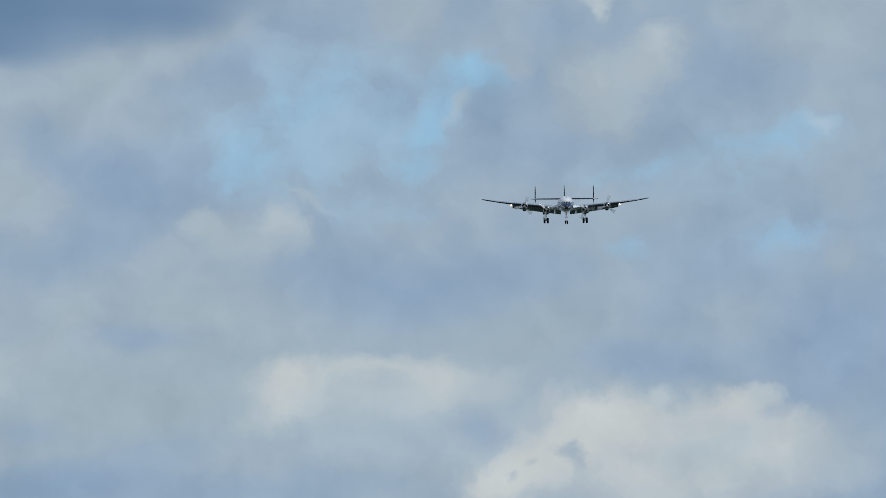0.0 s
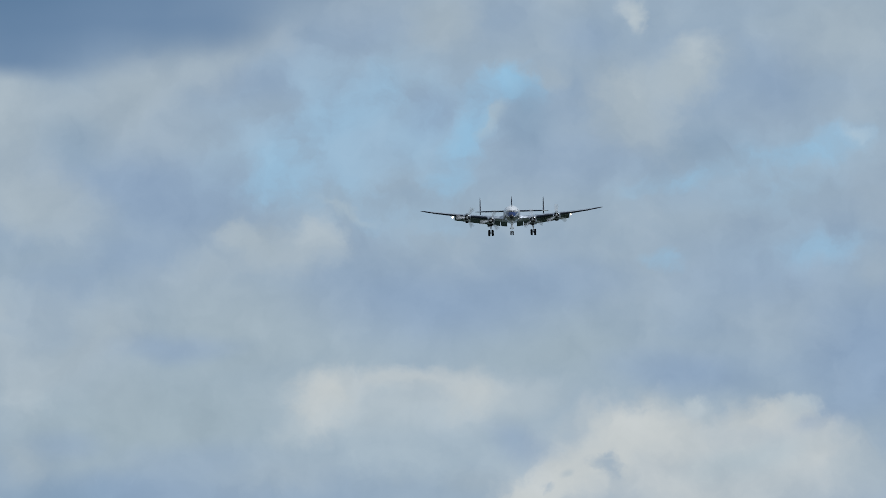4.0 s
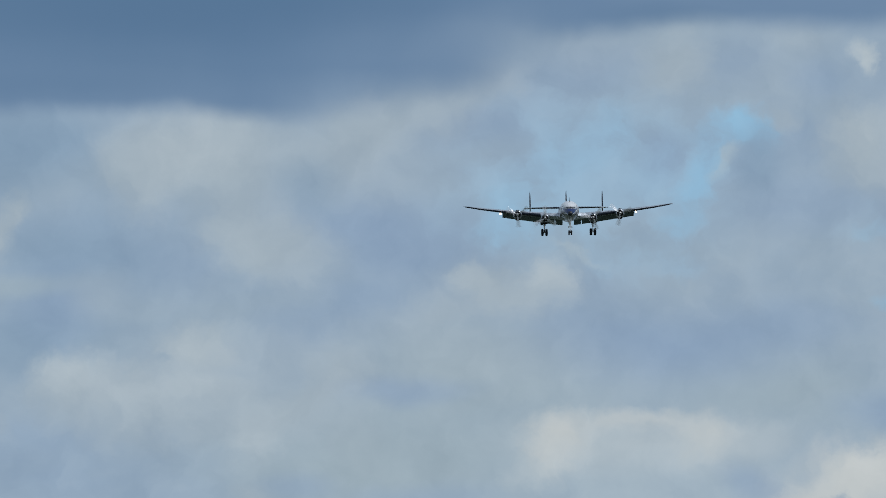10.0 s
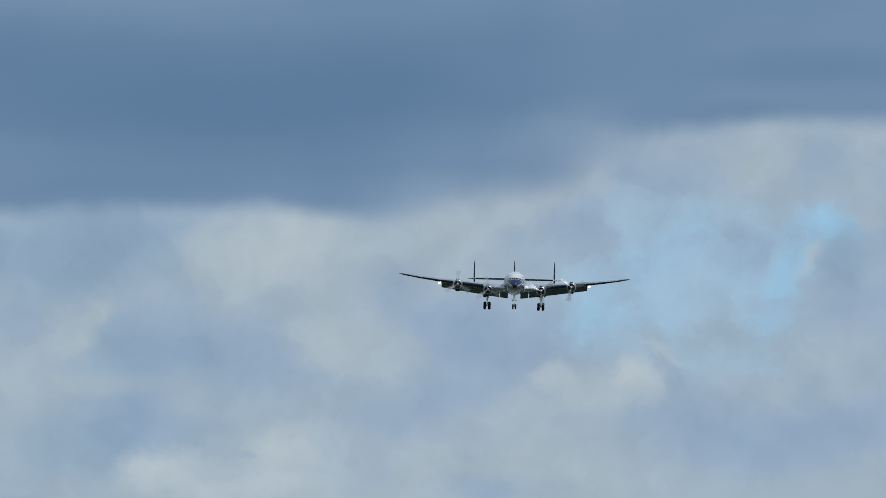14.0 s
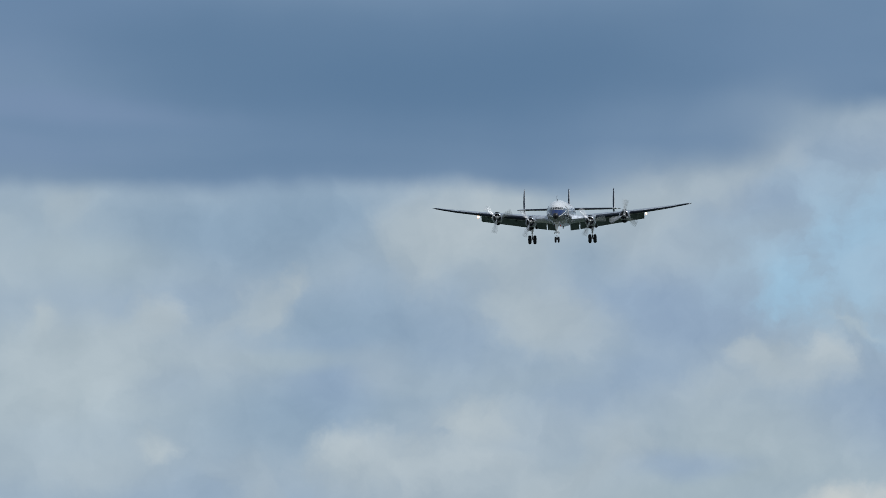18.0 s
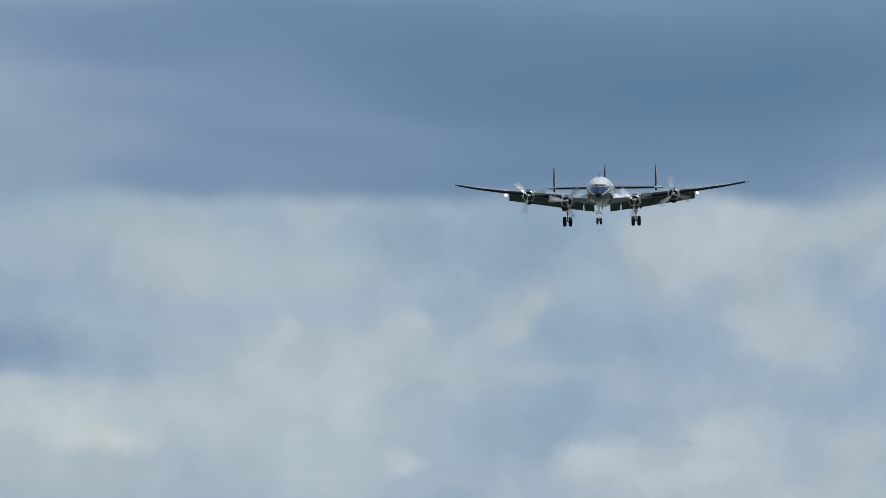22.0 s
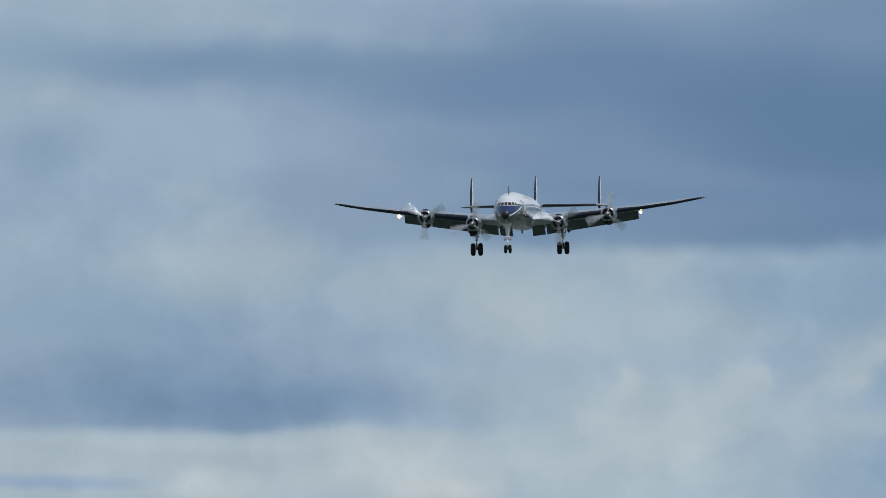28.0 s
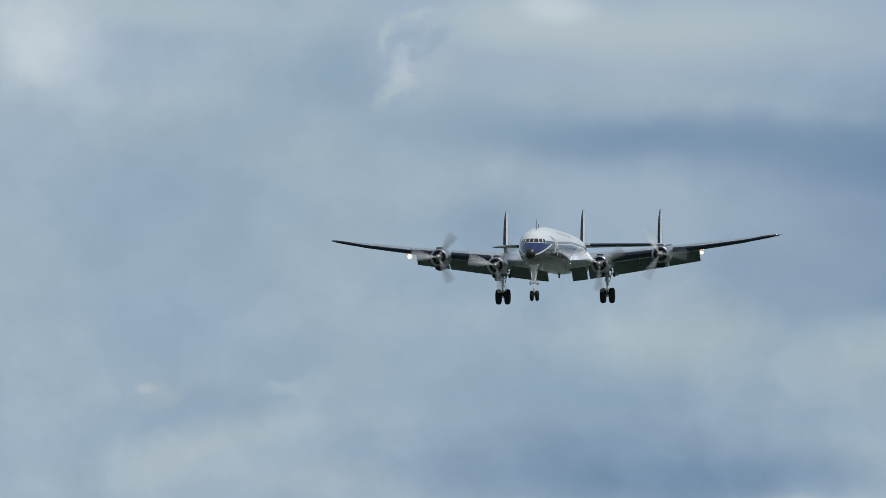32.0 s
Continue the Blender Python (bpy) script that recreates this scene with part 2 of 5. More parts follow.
def foil(le, chord, thick, z, upto=1.0, start=0.0, n=14, grow=0.0, camber=0.015):
    """An aerofoil's outline in (x, z), from the trailing edge over the top to the nose and back below; chord points aft."""
    def half(f):
        return thick * 5 * (0.2969 * math.sqrt(f) - 0.126 * f - 0.3516 * f * f + 0.2843 * f ** 3 - 0.1015 * f ** 4) * chord
    fr = [start + (upto - start) * 0.5 * (1 - math.cos(math.pi * i / n)) if start == 0 and upto == 1 else upto * (i / n) ** 2 for i in range(n + 1)]
    def mid(f):
        return camber * chord * 4 * f * (1 - f)
    up = [(le - f * chord, z + mid(f) + half(f) + grow) for f in fr]
    lo = [(le - f * chord, z + mid(f) - half(f) - grow) for f in fr]
    up[0] = lo[0] = (le + grow, z)
    return up[::-1] + lo[1:]


# ---- sky ----
def sky_patch():
    """A far shell of sky behind the aircraft, laid out in degrees of bearing and height."""
    R, verts, faces, uv = 4800.0, [], [], []
    azs = [-40 + i for i in range(81)]
    els = [-0.5 + 0.5 * i for i in range(64)]
    for el in els:
        for az in azs:
            a, e = radians(az), radians(el)
            verts.append((R * math.cos(e) * math.sin(a), R * math.cos(e) * math.cos(a), EYE + R * math.sin(e)))
            uv.append((az, el))
    n = len(azs)
    for i in range(len(els) - 1):
        for j in range(n - 1):
            faces.append((i * n + j, i * n + j + 1, (i + 1) * n + j + 1, (i + 1) * n + j))
    me = bpy.data.meshes.new("backdrop")
    me.from_pydata(verts, [], faces)
    layer = me.uv_layers.new(name="bearing")
    for lp in me.loops:
        layer.data[lp.index].uv = uv[lp.vertex_index]
    return me


def cloud_cover(near, far):
    """The sky between two bearings."""
    m = Nodes("cloud_cover")
    uvn = m.add("ShaderNodeUVMap", uv_map="bearing")
    p = uvn.outputs[0]

    def warp(vec, scale, amount, detail, rough=0.55):
        n = m.noise(vec, scale, detail, rough)
        s = m.add("ShaderNodeVectorMath", operation="SUBTRACT")
        m.put(s.inputs[0], n.outputs[1])
        s.inputs[1].default_value = (0.5, 0.5, 0.5)
        k = m.add("ShaderNodeVectorMath", operation="MULTIPLY_ADD")
        m.put(k.inputs[0], s.outputs[0])
        k.inputs[1].default_value = (amount, amount * 0.8, 0)
        m.put(k.inputs[2], vec)
        return k.outputs[0]
    soft = warp(warp(p, 1.1, 0.22, 3), 4.0, 0.06, 4)
    ragged = warp(warp(warp(p, 1.6, 0.16, 2), 4.5, 0.26, 5, 0.62), 13.0, 0.06, 5, 0.6)
    streaky = m.add("ShaderNodeMapping")
    m.put(streaky.inputs[0], p)
    streaky.inputs["Scale"].default_value = (0.5, 1.3, 1)
    broad = m.noise(streaky.outputs[0], 0.9, 5, 0.5).outputs[0]
    col = m.mix(m.step(broad, 0.32, 0.68), srgb(146, 167, 188), srgb(156, 174, 188))
    fine = m.noise(ragged, 3.2, 6, 0.54).outputs[0]
    lump = m.noise(warp(ragged, 2.0, 0.3, 2), 1.6, 6, 0.6).outputs[0]
    crisp = m.math("ADD", 0.6, m.math("MULTIPLY", fine, 0.8))      # thickness of the cloud from spot to spot

    torn = m.math("ADD", 0.25, m.math("MULTIPLY", m.step(fine, 0.36, 0.64), 1.0))   # blue shows where it thins
    flat = m.add("ShaderNodeMapping")
    m.put(flat.inputs[0], soft)
    flat.inputs["Scale"].default_value = (0.3, 2.4, 1)
    layers = m.math("ADD", 0.82, m.math("MULTIPLY", m.noise(flat.outputs[0], 1.1, 4, 0.5).outputs[0], 0.36))   # flat layers in the shaded deck
    laid = [0, {}]

    def follow(way):
        """Keeps the patches in the order in which they are laid: after each dozen, the bearings are taken up again behind the last one."""
        laid[0] += 1
        if laid[0] % 12 == 0:
            laid[1].clear()
        if way not in laid[1]:
            k = m.add("ShaderNodeVectorMath", operation="MULTIPLY_ADD")
            m.put(k.inputs[0], col)
            k.inputs[1].default_value = (1e-7, 1e-7, 0)
            m.put(k.inputs[2], way)
            laid[1][way] = k.outputs[0]
        return laid[1][way]

    def cloud(az, el, w, h, tone, amount, edge=0.0, tilt=0.0, way=None, fall=0.0):
        """A patch of sky: centre, half width and half height in degrees, tone, density, how hard its rim is, tilt; fall thins it downwards."""
        nonlocal col
        reach = 1.3 * math.hypot(w, h if tilt else 0) + 0.3
        if amount == 0 or az + reach < near or az - reach > far:
            return
        mp = m.add("ShaderNodeMapping", vector_type="TEXTURE")
        m.put(mp.inputs["Vector"], follow(way))
        mp.inputs["Location"].default_value = (az, el, 0)
        mp.inputs["Rotation"].default_value = (0, 0, radians(tilt))
        mp.inputs["Scale"].default_value = (w, h, 1)
        ln = m.add("ShaderNodeVectorMath", operation="LENGTH")
        m.put(ln.inputs[0], mp.outputs[0])
        f = m.math("MULTIPLY", m.math("SUBTRACT", 1.0, m.step(ln.outputs["Value"], edge, 1.25)), amount)
        if fall:
            sp = m.add("ShaderNodeSeparateXYZ")
            m.put(sp.inputs[0], mp.outputs[0])
            f = m.math("MULTIPLY", f, m.math("ADD", 1.0 - fall, m.math("MULTIPLY", m.step(sp.outputs[1], -1.0, 0.3), fall)))
        if tone in (BLUE, SKYHAZE):
            f = m.math("MULTIPLY", f, torn, clamp=True)
        elif way is ragged:
            f = m.math("MULTIPLY", f, crisp, clamp=True)
        col = m.mix(f, col, tone)

    def bank(az0, az1, el0, el1, s_left, s_right, s_low, s_high, tone, amount, way):
        """A wide bank of cloud between two bearings and two heights, each side with its own softness."""
        nonlocal col
        if az1 + s_right + 0.3 < near or az0 - s_left - 0.3 > far:
            return
        sp = m.add("ShaderNodeSeparateXYZ")
        m.put(sp.inputs[0], follow(way))
        a, e = sp.outputs[0], sp.outputs[1]
        f = m.math("MULTIPLY", m.step(a, az0 - s_left, az0 + s_left), m.math("SUBTRACT", 1.0, m.step(a, az1 - s_right, az1 + s_right)))
        g = m.math("MULTIPLY", m.step(e, el0 - s_low, el0 + s_low), m.math("SUBTRACT", 1.0, m.step(e, el1 - s_high, el1 + s_high)))
        if tone is SLATE:
            amount = m.math("MULTIPLY", layers, amount, clamp=True)
        col = m.mix(m.math("MULTIPLY", m.math("MULTIPLY", f, g), amount), col, tone)

    def grain():
        """Fine lumps over all that is laid so far."""
        nonlocal col
        sh = m.add("ShaderNodeMix", data_type="RGBA", blend_type="SOFT_LIGHT")
        sh.inputs[0].default_value = 0.22
        m.put(sh.inputs[6], col)
        m.put(sh.inputs[7], m.math("ADD", 0.5, m.math("MULTIPLY", m.math("SUBTRACT", fine, 0.5), 1.3)))
        col = sh.outputs[2]

    # dark to light: the shaded deck, clear and hazy middle tones, lit cloud
    DARK, GREYDARK, SLATE = srgb(89, 119, 150), srgb(103, 130, 161), srgb(106, 133, 163)
    VIOLET, DIM = srgb(118, 141, 171), srgb(124, 147, 172)
    MIDBLUE, DUSK, BLUE = srgb(138, 161, 188), srgb(135, 159, 181), srgb(146, 186, 213)
    HAZY, PALE, HAZE2 = srgb(162, 178, 185), srgb(166, 180, 189), srgb(173, 188, 196)
    BRIGHT, WARM = srgb(185, 196, 201), srgb(197, 202, 201)
    SKYHAZE, LILAC, LIT = srgb(154, 183, 205), srgb(150, 169, 191), srgb(190, 202, 212)
    # unevenness of the cloud all over
    col = m.mix(m.math("MULTIPLY", m.step(lump, 0.48, 0.75), 0.28), col, PALE)
    col = m.mix(m.math("MULTIPLY", m.step(m.math("SUBTRACT", 1.0, lump), 0.52, 0.8), 0.22), col, MIDBLUE)
    # broad tones
    cloud(1.01, 4.10, 0.987, 0.302, PALE, 0.3, 0.1, 0, soft)
    cloud(1.20, 3.66, 0.521, 0.247, MIDBLUE, 0.55, 0.1, 0, soft)
    cloud(2.43, 3.19, 0.905, 0.247, MIDBLUE, 0.45, 0.1, 0, soft)
    cloud(1.69, 2.97, 0.823, 0.261, HAZY, 0.5, 0.1, 0, soft)
    cloud(2.93, 2.94, 0.713, 0.206, HAZY, 0.55, 0.1, 0, soft)
    cloud(4.02, 3.30, 0.603, 0.302, MIDBLUE, 0.4, 0.1, 0, soft)
    cloud(4.49, 2.94, 0.384, 0.274, MIDBLUE, 0.6, 0.1, 0, soft)
    cloud(3.64, 2.83, 0.411, 0.123, MIDBLUE, 0.65, 0.1, -8, soft)
    cloud(4.44, 2.67, 0.302, 0.137, MIDBLUE, 0.5, 0.1, 30, soft)
    cloud(1.15, 2.64, 1.152, 0.357, HAZY, 0.75, 0.2, 0, soft)
    cloud(0.62, 2.19, 0.576, 0.151, DUSK, 0.95, 0.2, 8, soft)
    cloud(1.06, 2.26, 0.548, 0.137, MIDBLUE, 0.5, 0.1, 0, soft)
    cloud(3.15, 3.88, 0.548, 0.192, MIDBLUE, 0.4, 0.1, 0, soft)
    cloud(-0.69, 4.17, 0.631, 0.233, DUSK, 0.85, 0.1, 0, soft)
    cloud(-0.85, 3.95, 0.411, 0.137, DUSK, 0.4, 0.1, 0, soft)
    cloud(-0.52, 3.59, 0.576, 0.233, DUSK, 0.75, 0.1, -10, soft)
    cloud(-0.30, 3.84, 0.192, 0.247, DUSK, 0.4, 0.1, 0, soft)
    cloud(-0.66, 3.24, 0.713, 0.123, DUSK, 0.35, 0.1, 0, soft)
    cloud(1.37, 3.13, 0.603, 0.302, HAZY, 0.5, 0.1, 0, soft)
    cloud(2.47, 3.13, 0.713, 0.219, MIDBLUE, 0.3, 0.1, 0, soft)
    cloud(-1.53, 4.10, 1.152, 0.261, DUSK, 0.85, 0.2, 0, soft)
    cloud(-0.76, 4.13, 0.439, 0.165, DUSK, 0.4, 0.1, 0, soft)
    cloud(-0.73, 3.17, 0.466, 0.274, DUSK, 0.7, 0.1, 0, soft)
    cloud(-1.14, 3.14, 0.357, 0.165, DUSK, 0.5, 0.1, 0, soft)
    cloud(-0.54, 3.36, 0.302, 0.247, MIDBLUE, 0.5, 0.1, 0, soft)
    cloud(-1.75, 3.89, 0.713, 0.123, HAZY, 0.3, 0.1, 0, soft)
    cloud(0.80, 3.80, 0.658, 0.192, MIDBLUE, 0.3, 0.1, 0, soft)
    cloud(-4.69, 4.60, 0.603, 0.329, DUSK, 0.35, 0.1, 0, soft)
    cloud(-4.36, 4.00, 0.878, 0.206, DUSK, 0.7, 0.1, 0, soft)
    cloud(-3.21, 4.25, 0.439, 0.192, DUSK, 0.45, 0.1, 0, soft)
    cloud(-1.37, 4.08, 0.466, 0.137, DUSK, 0.6, 0.1, 0, soft)
    cloud(-6.16, 4.91, 0.658, 0.247, DUSK, 0.4, 0.1, 0, soft)
    cloud(-5.61, 5.51, 0.466, 0.247, DUSK, 0.6, 0.1, 0, soft)
    cloud(-6.02, 3.91, 0.658, 0.123, DUSK, 0.6, 0.1, 4, soft)
    cloud(-6.22, 4.33, 0.713, 0.219, MIDBLUE, 0.35, 0.1, 0, soft)
    cloud(-5.89, 5.13, 0.521, 0.165, HAZY, 0.25, 0.1, 0, soft)
    cloud(-3.83, 4.17, 0.713, 0.192, HAZY, 0.45, 0.1, 0, soft)
    cloud(-5.53, 4.66, 0.439, 0.165, HAZY, 0.4, 0.1, 0, soft)
    # pale cloud below the shaded deck
    cloud(0.68, 4.01, 0.573, 0.226, PALE, 0.45, 0.04, 0, ragged)
    cloud(0.51, 3.66, 0.392, 0.226, PALE, 0.65, 0.08, -20, ragged)
    cloud(1.50, 4.26, 0.411, 0.165, MIDBLUE, 0.45, 0.1, 12, soft)
    cloud(2.02, 4.51, 0.411, 0.192, MIDBLUE, 0.45, 0.1, 10, soft)
    cloud(0.16, 4.10, 0.498, 0.271, PALE, 0.84, 0.18, 0, ragged)
    cloud(-0.11, 3.98, 0.271, 0.211, PALE, 0.7, 0.12, 0, ragged)
    cloud(0.05, 4.05, 0.332, 0.181, BRIGHT, 0.18, 0.04, 0, ragged)
    cloud(0.34, 3.79, 0.287, 0.256, PALE, 0.62, 0.04, -50, ragged)
    cloud(0.52, 3.62, 0.332, 0.196, PALE, 0.53, 0.04, -15, ragged)
    cloud(1.12, 4.28, 0.513, 0.196, PALE, 0.62, 0.08, 12, ragged)
    cloud(0.88, 4.17, 0.302, 0.226, PALE, 0.48, 0.04, 35, ragged)
    cloud(1.45, 4.42, 0.362, 0.121, PALE, 0.53, 0.08, 12, ragged)
    cloud(1.01, 4.35, 0.121, 0.075, BRIGHT, 0.22, 0.04, 0, ragged)
    cloud(1.62, 4.46, 0.181, 0.090, BRIGHT, 0.18, 0.04, 0, ragged)
    cloud(0.68, 3.96, 0.247, 0.165, DUSK, 0.5, 0.1, -20, soft)
    cloud(2.03, 4.61, 0.332, 0.181, PALE, 0.22, 0.04, 0, ragged)
    cloud(2.48, 4.54, 0.181, 0.181, PALE, 0.53, 0.12, 0, ragged)
    cloud(3.10, 4.66, 0.211, 0.121, PALE, 0.44, 0.04, 0, ragged)
    cloud(2.74, 4.55, 0.247, 0.165, MIDBLUE, 0.25, 0.1, 0, soft)
    cloud(2.96, 4.47, 0.241, 0.271, PALE, 0.26, 0.04, 0, ragged)
    # blue gaps with their ragged cloud
    cloud(1.91, 3.96, 0.724, 0.452, SKYHAZE, 0.6, 0.04, 20, ragged)
    cloud(2.57, 3.96, 0.332, 0.392, SKYHAZE, 0.45, 0.04, -20, ragged)
    cloud(4.02, 3.85, 0.784, 0.181, SKYHAZE, 0.5, 0.04, 9, ragged)
    cloud(4.27, 3.44, 0.483, 0.181, SKYHAZE, 0.35, 0.04, 0, ragged)
    cloud(1.86, 3.99, 0.226, 0.181, BLUE, 0.4, 0.04, 0, ragged)
    cloud(2.17, 4.20, 0.136, 0.196, BLUE, 0.5, 0.04, -15, ragged)
    cloud(1.69, 3.75, 0.226, 0.136, BLUE, 0.5, 0.04, 20, ragged)
    cloud(2.00, 3.77, 0.181, 0.181, BLUE, 0.3, 0.04, 0, ragged)
    cloud(1.56, 3.74, 0.121, 0.090, BLUE, 0.4, 0.04, 0, ragged)
    cloud(2.79, 4.20, 0.169, 0.115, BLUE, 0.95, 0.24, -6, ragged)
    cloud(2.65, 4.16, 0.151, 0.090, BLUE, 0.5, 0.04, 10, ragged)
    cloud(2.60, 4.03, 0.103, 0.181, BLUE, 0.75, 0.08, -28, ragged)
    cloud(2.56, 3.92, 0.097, 0.151, BLUE, 0.75, 0.08, -20, ragged)
    cloud(2.50, 3.77, 0.136, 0.084, BLUE, 0.55, 0.04, 15, ragged)
    cloud(2.35, 3.99, 0.181, 0.271, BLUE, 0.25, 0.04, -15, ragged)
    cloud(2.68, 4.05, 0.054, 0.103, HAZE2, 0.6, 0.04, -35, ragged)
    cloud(2.42, 4.10, 0.137, 0.165, MIDBLUE, 0.35, 0.1, -20, soft)
    cloud(4.46, 3.98, 0.139, 0.060, SKYHAZE, 0.85, 0.08, 10, ragged)
    cloud(4.22, 3.90, 0.362, 0.078, BLUE, 0.6, 0.04, 10, ragged)
    cloud(3.64, 3.77, 0.332, 0.066, BLUE, 0.6, 0.04, 14, ragged)
    cloud(3.92, 3.89, 0.181, 0.060, BLUE, 0.35, 0.04, 8, ragged)
    cloud(4.30, 3.44, 0.256, 0.103, BLUE, 0.5, 0.04, 8, ragged)
    cloud(3.57, 3.38, 0.103, 0.060, BLUE, 0.5, 0.04, 0, ragged)
    cloud(4.49, 3.98, 0.072, 0.048, BRIGHT, 0.35, 0.04, 0, ragged)
    cloud(4.08, 3.68, 0.332, 0.121, BLUE, 0.25, 0.04, 10, ragged)
    cloud(2.27, 3.66, 0.271, 0.103, SKYHAZE, 0.5, 0.04, 0, ragged)
    cloud(2.54, 3.55, 0.121, 0.060, SKYHAZE, 0.6, 0.04, 0, ragged)
    cloud(2.10, 3.54, 0.072, 0.048, SKYHAZE, 0.5, 0.04, 0, ragged)
    cloud(2.48, 3.72, 0.181, 0.090, BLUE, 0.45, 0.04, 0, ragged)
    cloud(2.26, 3.58, 0.362, 0.121, SKYHAZE, 0.3, 0.04, 0, ragged)
    cloud(1.93, 4.00, 0.633, 0.452, SKYHAZE, 0.55, 0.04, 20, ragged)
    cloud(1.68, 3.84, 0.181, 0.151, BLUE, 0.35, 0.04, 0, ragged)
    cloud(1.98, 4.11, 0.241, 0.151, BLUE, 0.3, 0.04, 0, ragged)
    cloud(2.42, 3.59, 0.181, 0.078, SKYHAZE, 0.5, 0.04, 0, ragged)
    cloud(3.06, 3.27, 0.411, 0.137, MIDBLUE, 0.3, 0.1, 0, soft)
    cloud(2.91, 4.08, 0.170, 0.206, DUSK, 0.7, 0.1, -15, soft)
    cloud(3.71, 3.94, 0.261, 0.137, DUSK, 0.5, 0.1, 10, soft)
    cloud(4.07, 4.29, 0.165, 0.192, MIDBLUE, 0.35, 0.1, 0, soft)
    # small heaps in the middle
    cloud(1.56, 3.45, 0.133, 0.121, PALE, 0.85, 0.16, 0, ragged, 0.8)
    cloud(1.85, 3.45, 0.139, 0.145, BRIGHT, 0.6, 0.16, 0, ragged, 0.8)
    cloud(1.71, 3.41, 0.271, 0.121, PALE, 0.7, 0.08, 0, ragged)
    cloud(1.94, 3.62, 0.165, 0.033, HAZE2, 0.5, 0.1, -20, ragged)
    cloud(2.05, 3.56, 0.110, 0.027, HAZE2, 0.3, 0.1, -10, ragged)
    cloud(1.46, 3.53, 0.075, 0.075, PALE, 0.5, 0.04, 0, ragged)
    cloud(1.34, 3.35, 0.271, 0.090, PALE, 0.35, 0.04, 8, ragged)
    # pale heaps above on the bright side
    cloud(3.39, 4.16, 0.256, 0.241, PALE, 0.95, 0.16, 0, ragged)
    cloud(3.65, 4.29, 0.241, 0.145, PALE, 0.95, 0.16, 25, ragged)
    cloud(3.44, 3.97, 0.241, 0.145, PALE, 0.55, 0.08, 0, ragged)
    cloud(3.71, 4.38, 0.103, 0.090, BRIGHT, 0.5, 0.08, 0, ragged)
    cloud(3.34, 4.20, 0.136, 0.106, BRIGHT, 0.3, 0.08, 0, ragged)
    cloud(3.42, 4.56, 0.066, 0.072, BRIGHT, 0.9, 0.12, -20, ragged)
    cloud(3.37, 4.60, 0.066, 0.054, BRIGHT, 0.5, 0.08, 0, ragged)
    cloud(4.44, 4.47, 0.543, 0.256, PALE, 0.65, 0.08, 0, ragged)
    cloud(2.97, 4.25, 0.103, 0.066, PALE, 0.5, 0.04, 0, ragged)
    cloud(2.46, 4.49, 0.211, 0.151, PALE, 0.45, 0.04, 0, ragged)
    cloud(3.15, 4.45, 0.165, 0.110, MIDBLUE, 0.3, 0.1, 0, soft)
    cloud(4.60, 3.60, 0.181, 0.181, PALE, 0.35, 0.04, 0, ragged)
    cloud(4.57, 3.33, 0.151, 0.121, PALE, 0.4, 0.04, 0, ragged)
    cloud(4.08, 3.07, 0.332, 0.181, PALE, 0.3, 0.04, 0, ragged)
    # bright banks low down
    cloud(0.79, 3.00, 0.241, 0.136, PALE, 0.65, 0.08, 35, ragged)
    cloud(1.16, 2.96, 0.411, 0.082, MIDBLUE, 0.65, 0.1, 0, soft)
    cloud(0.42, 2.72, 0.181, 0.226, BRIGHT, 0.55, 0.12, 0, ragged, 0.5)
    cloud(0.60, 2.86, 0.181, 0.121, PALE, 0.5, 0.04, 30, ragged)
    cloud(0.40, 2.38, 0.136, 0.136, PALE, 0.7, 0.08, 0, ragged)
    cloud(0.62, 2.49, 0.219, 0.096, MIDBLUE, 0.4, 0.1, 0, soft)
    cloud(1.26, 2.42, 0.439, 0.110, MIDBLUE, 0.4, 0.1, 0, soft)
    cloud(0.90, 2.70, 0.181, 0.151, PALE, 0.3, 0.04, 0, ragged)
    cloud(2.30, 2.70, 0.724, 0.187, BRIGHT, 0.75, 0.12, 0, ragged, 0.4)
    cloud(1.91, 2.68, 0.187, 0.169, WARM, 0.95, 0.16, 10, ragged, 0.3)
    cloud(1.82, 2.60, 0.121, 0.121, WARM, 0.55, 0.08, 0, ragged)
    cloud(1.72, 2.56, 0.133, 0.103, BRIGHT, 0.55, 0.08, 0, ragged)
    cloud(2.30, 2.81, 0.452, 0.078, WARM, 0.55, 0.08, 2, ragged)
    cloud(2.61, 2.72, 0.226, 0.103, WARM, 0.75, 0.08, 0, ragged)
    cloud(2.27, 2.70, 0.123, 0.049, PALE, 0.3, 0.1, 0, soft)
    cloud(2.30, 2.63, 0.658, 0.137, BRIGHT, 0.5, 0.2, 0, soft)
    cloud(2.82, 2.72, 0.247, 0.099, BRIGHT, 0.5, 0.1, 0, soft)
    cloud(2.90, 2.71, 0.241, 0.109, PALE, 0.65, 0.04, 0, ragged)
    cloud(2.30, 2.46, 0.965, 0.193, HAZE2, 0.6, 0.04, 0, ragged)
    cloud(1.64, 2.34, 0.362, 0.121, PALE, 0.4, 0.04, 0, ragged)
    cloud(2.85, 2.48, 0.219, 0.123, MIDBLUE, 0.5, 0.1, -30, soft)
    cloud(2.65, 2.29, 0.219, 0.099, PALE, 0.5, 0.1, 0, soft)
    cloud(3.75, 2.34, 0.935, 0.332, WARM, 0.8, 0.2, 0, ragged)
    cloud(3.42, 2.55, 0.362, 0.169, WARM, 0.95, 0.2, 0, ragged)
    cloud(3.28, 2.45, 0.226, 0.166, WARM, 0.85, 0.16, 40, ragged)
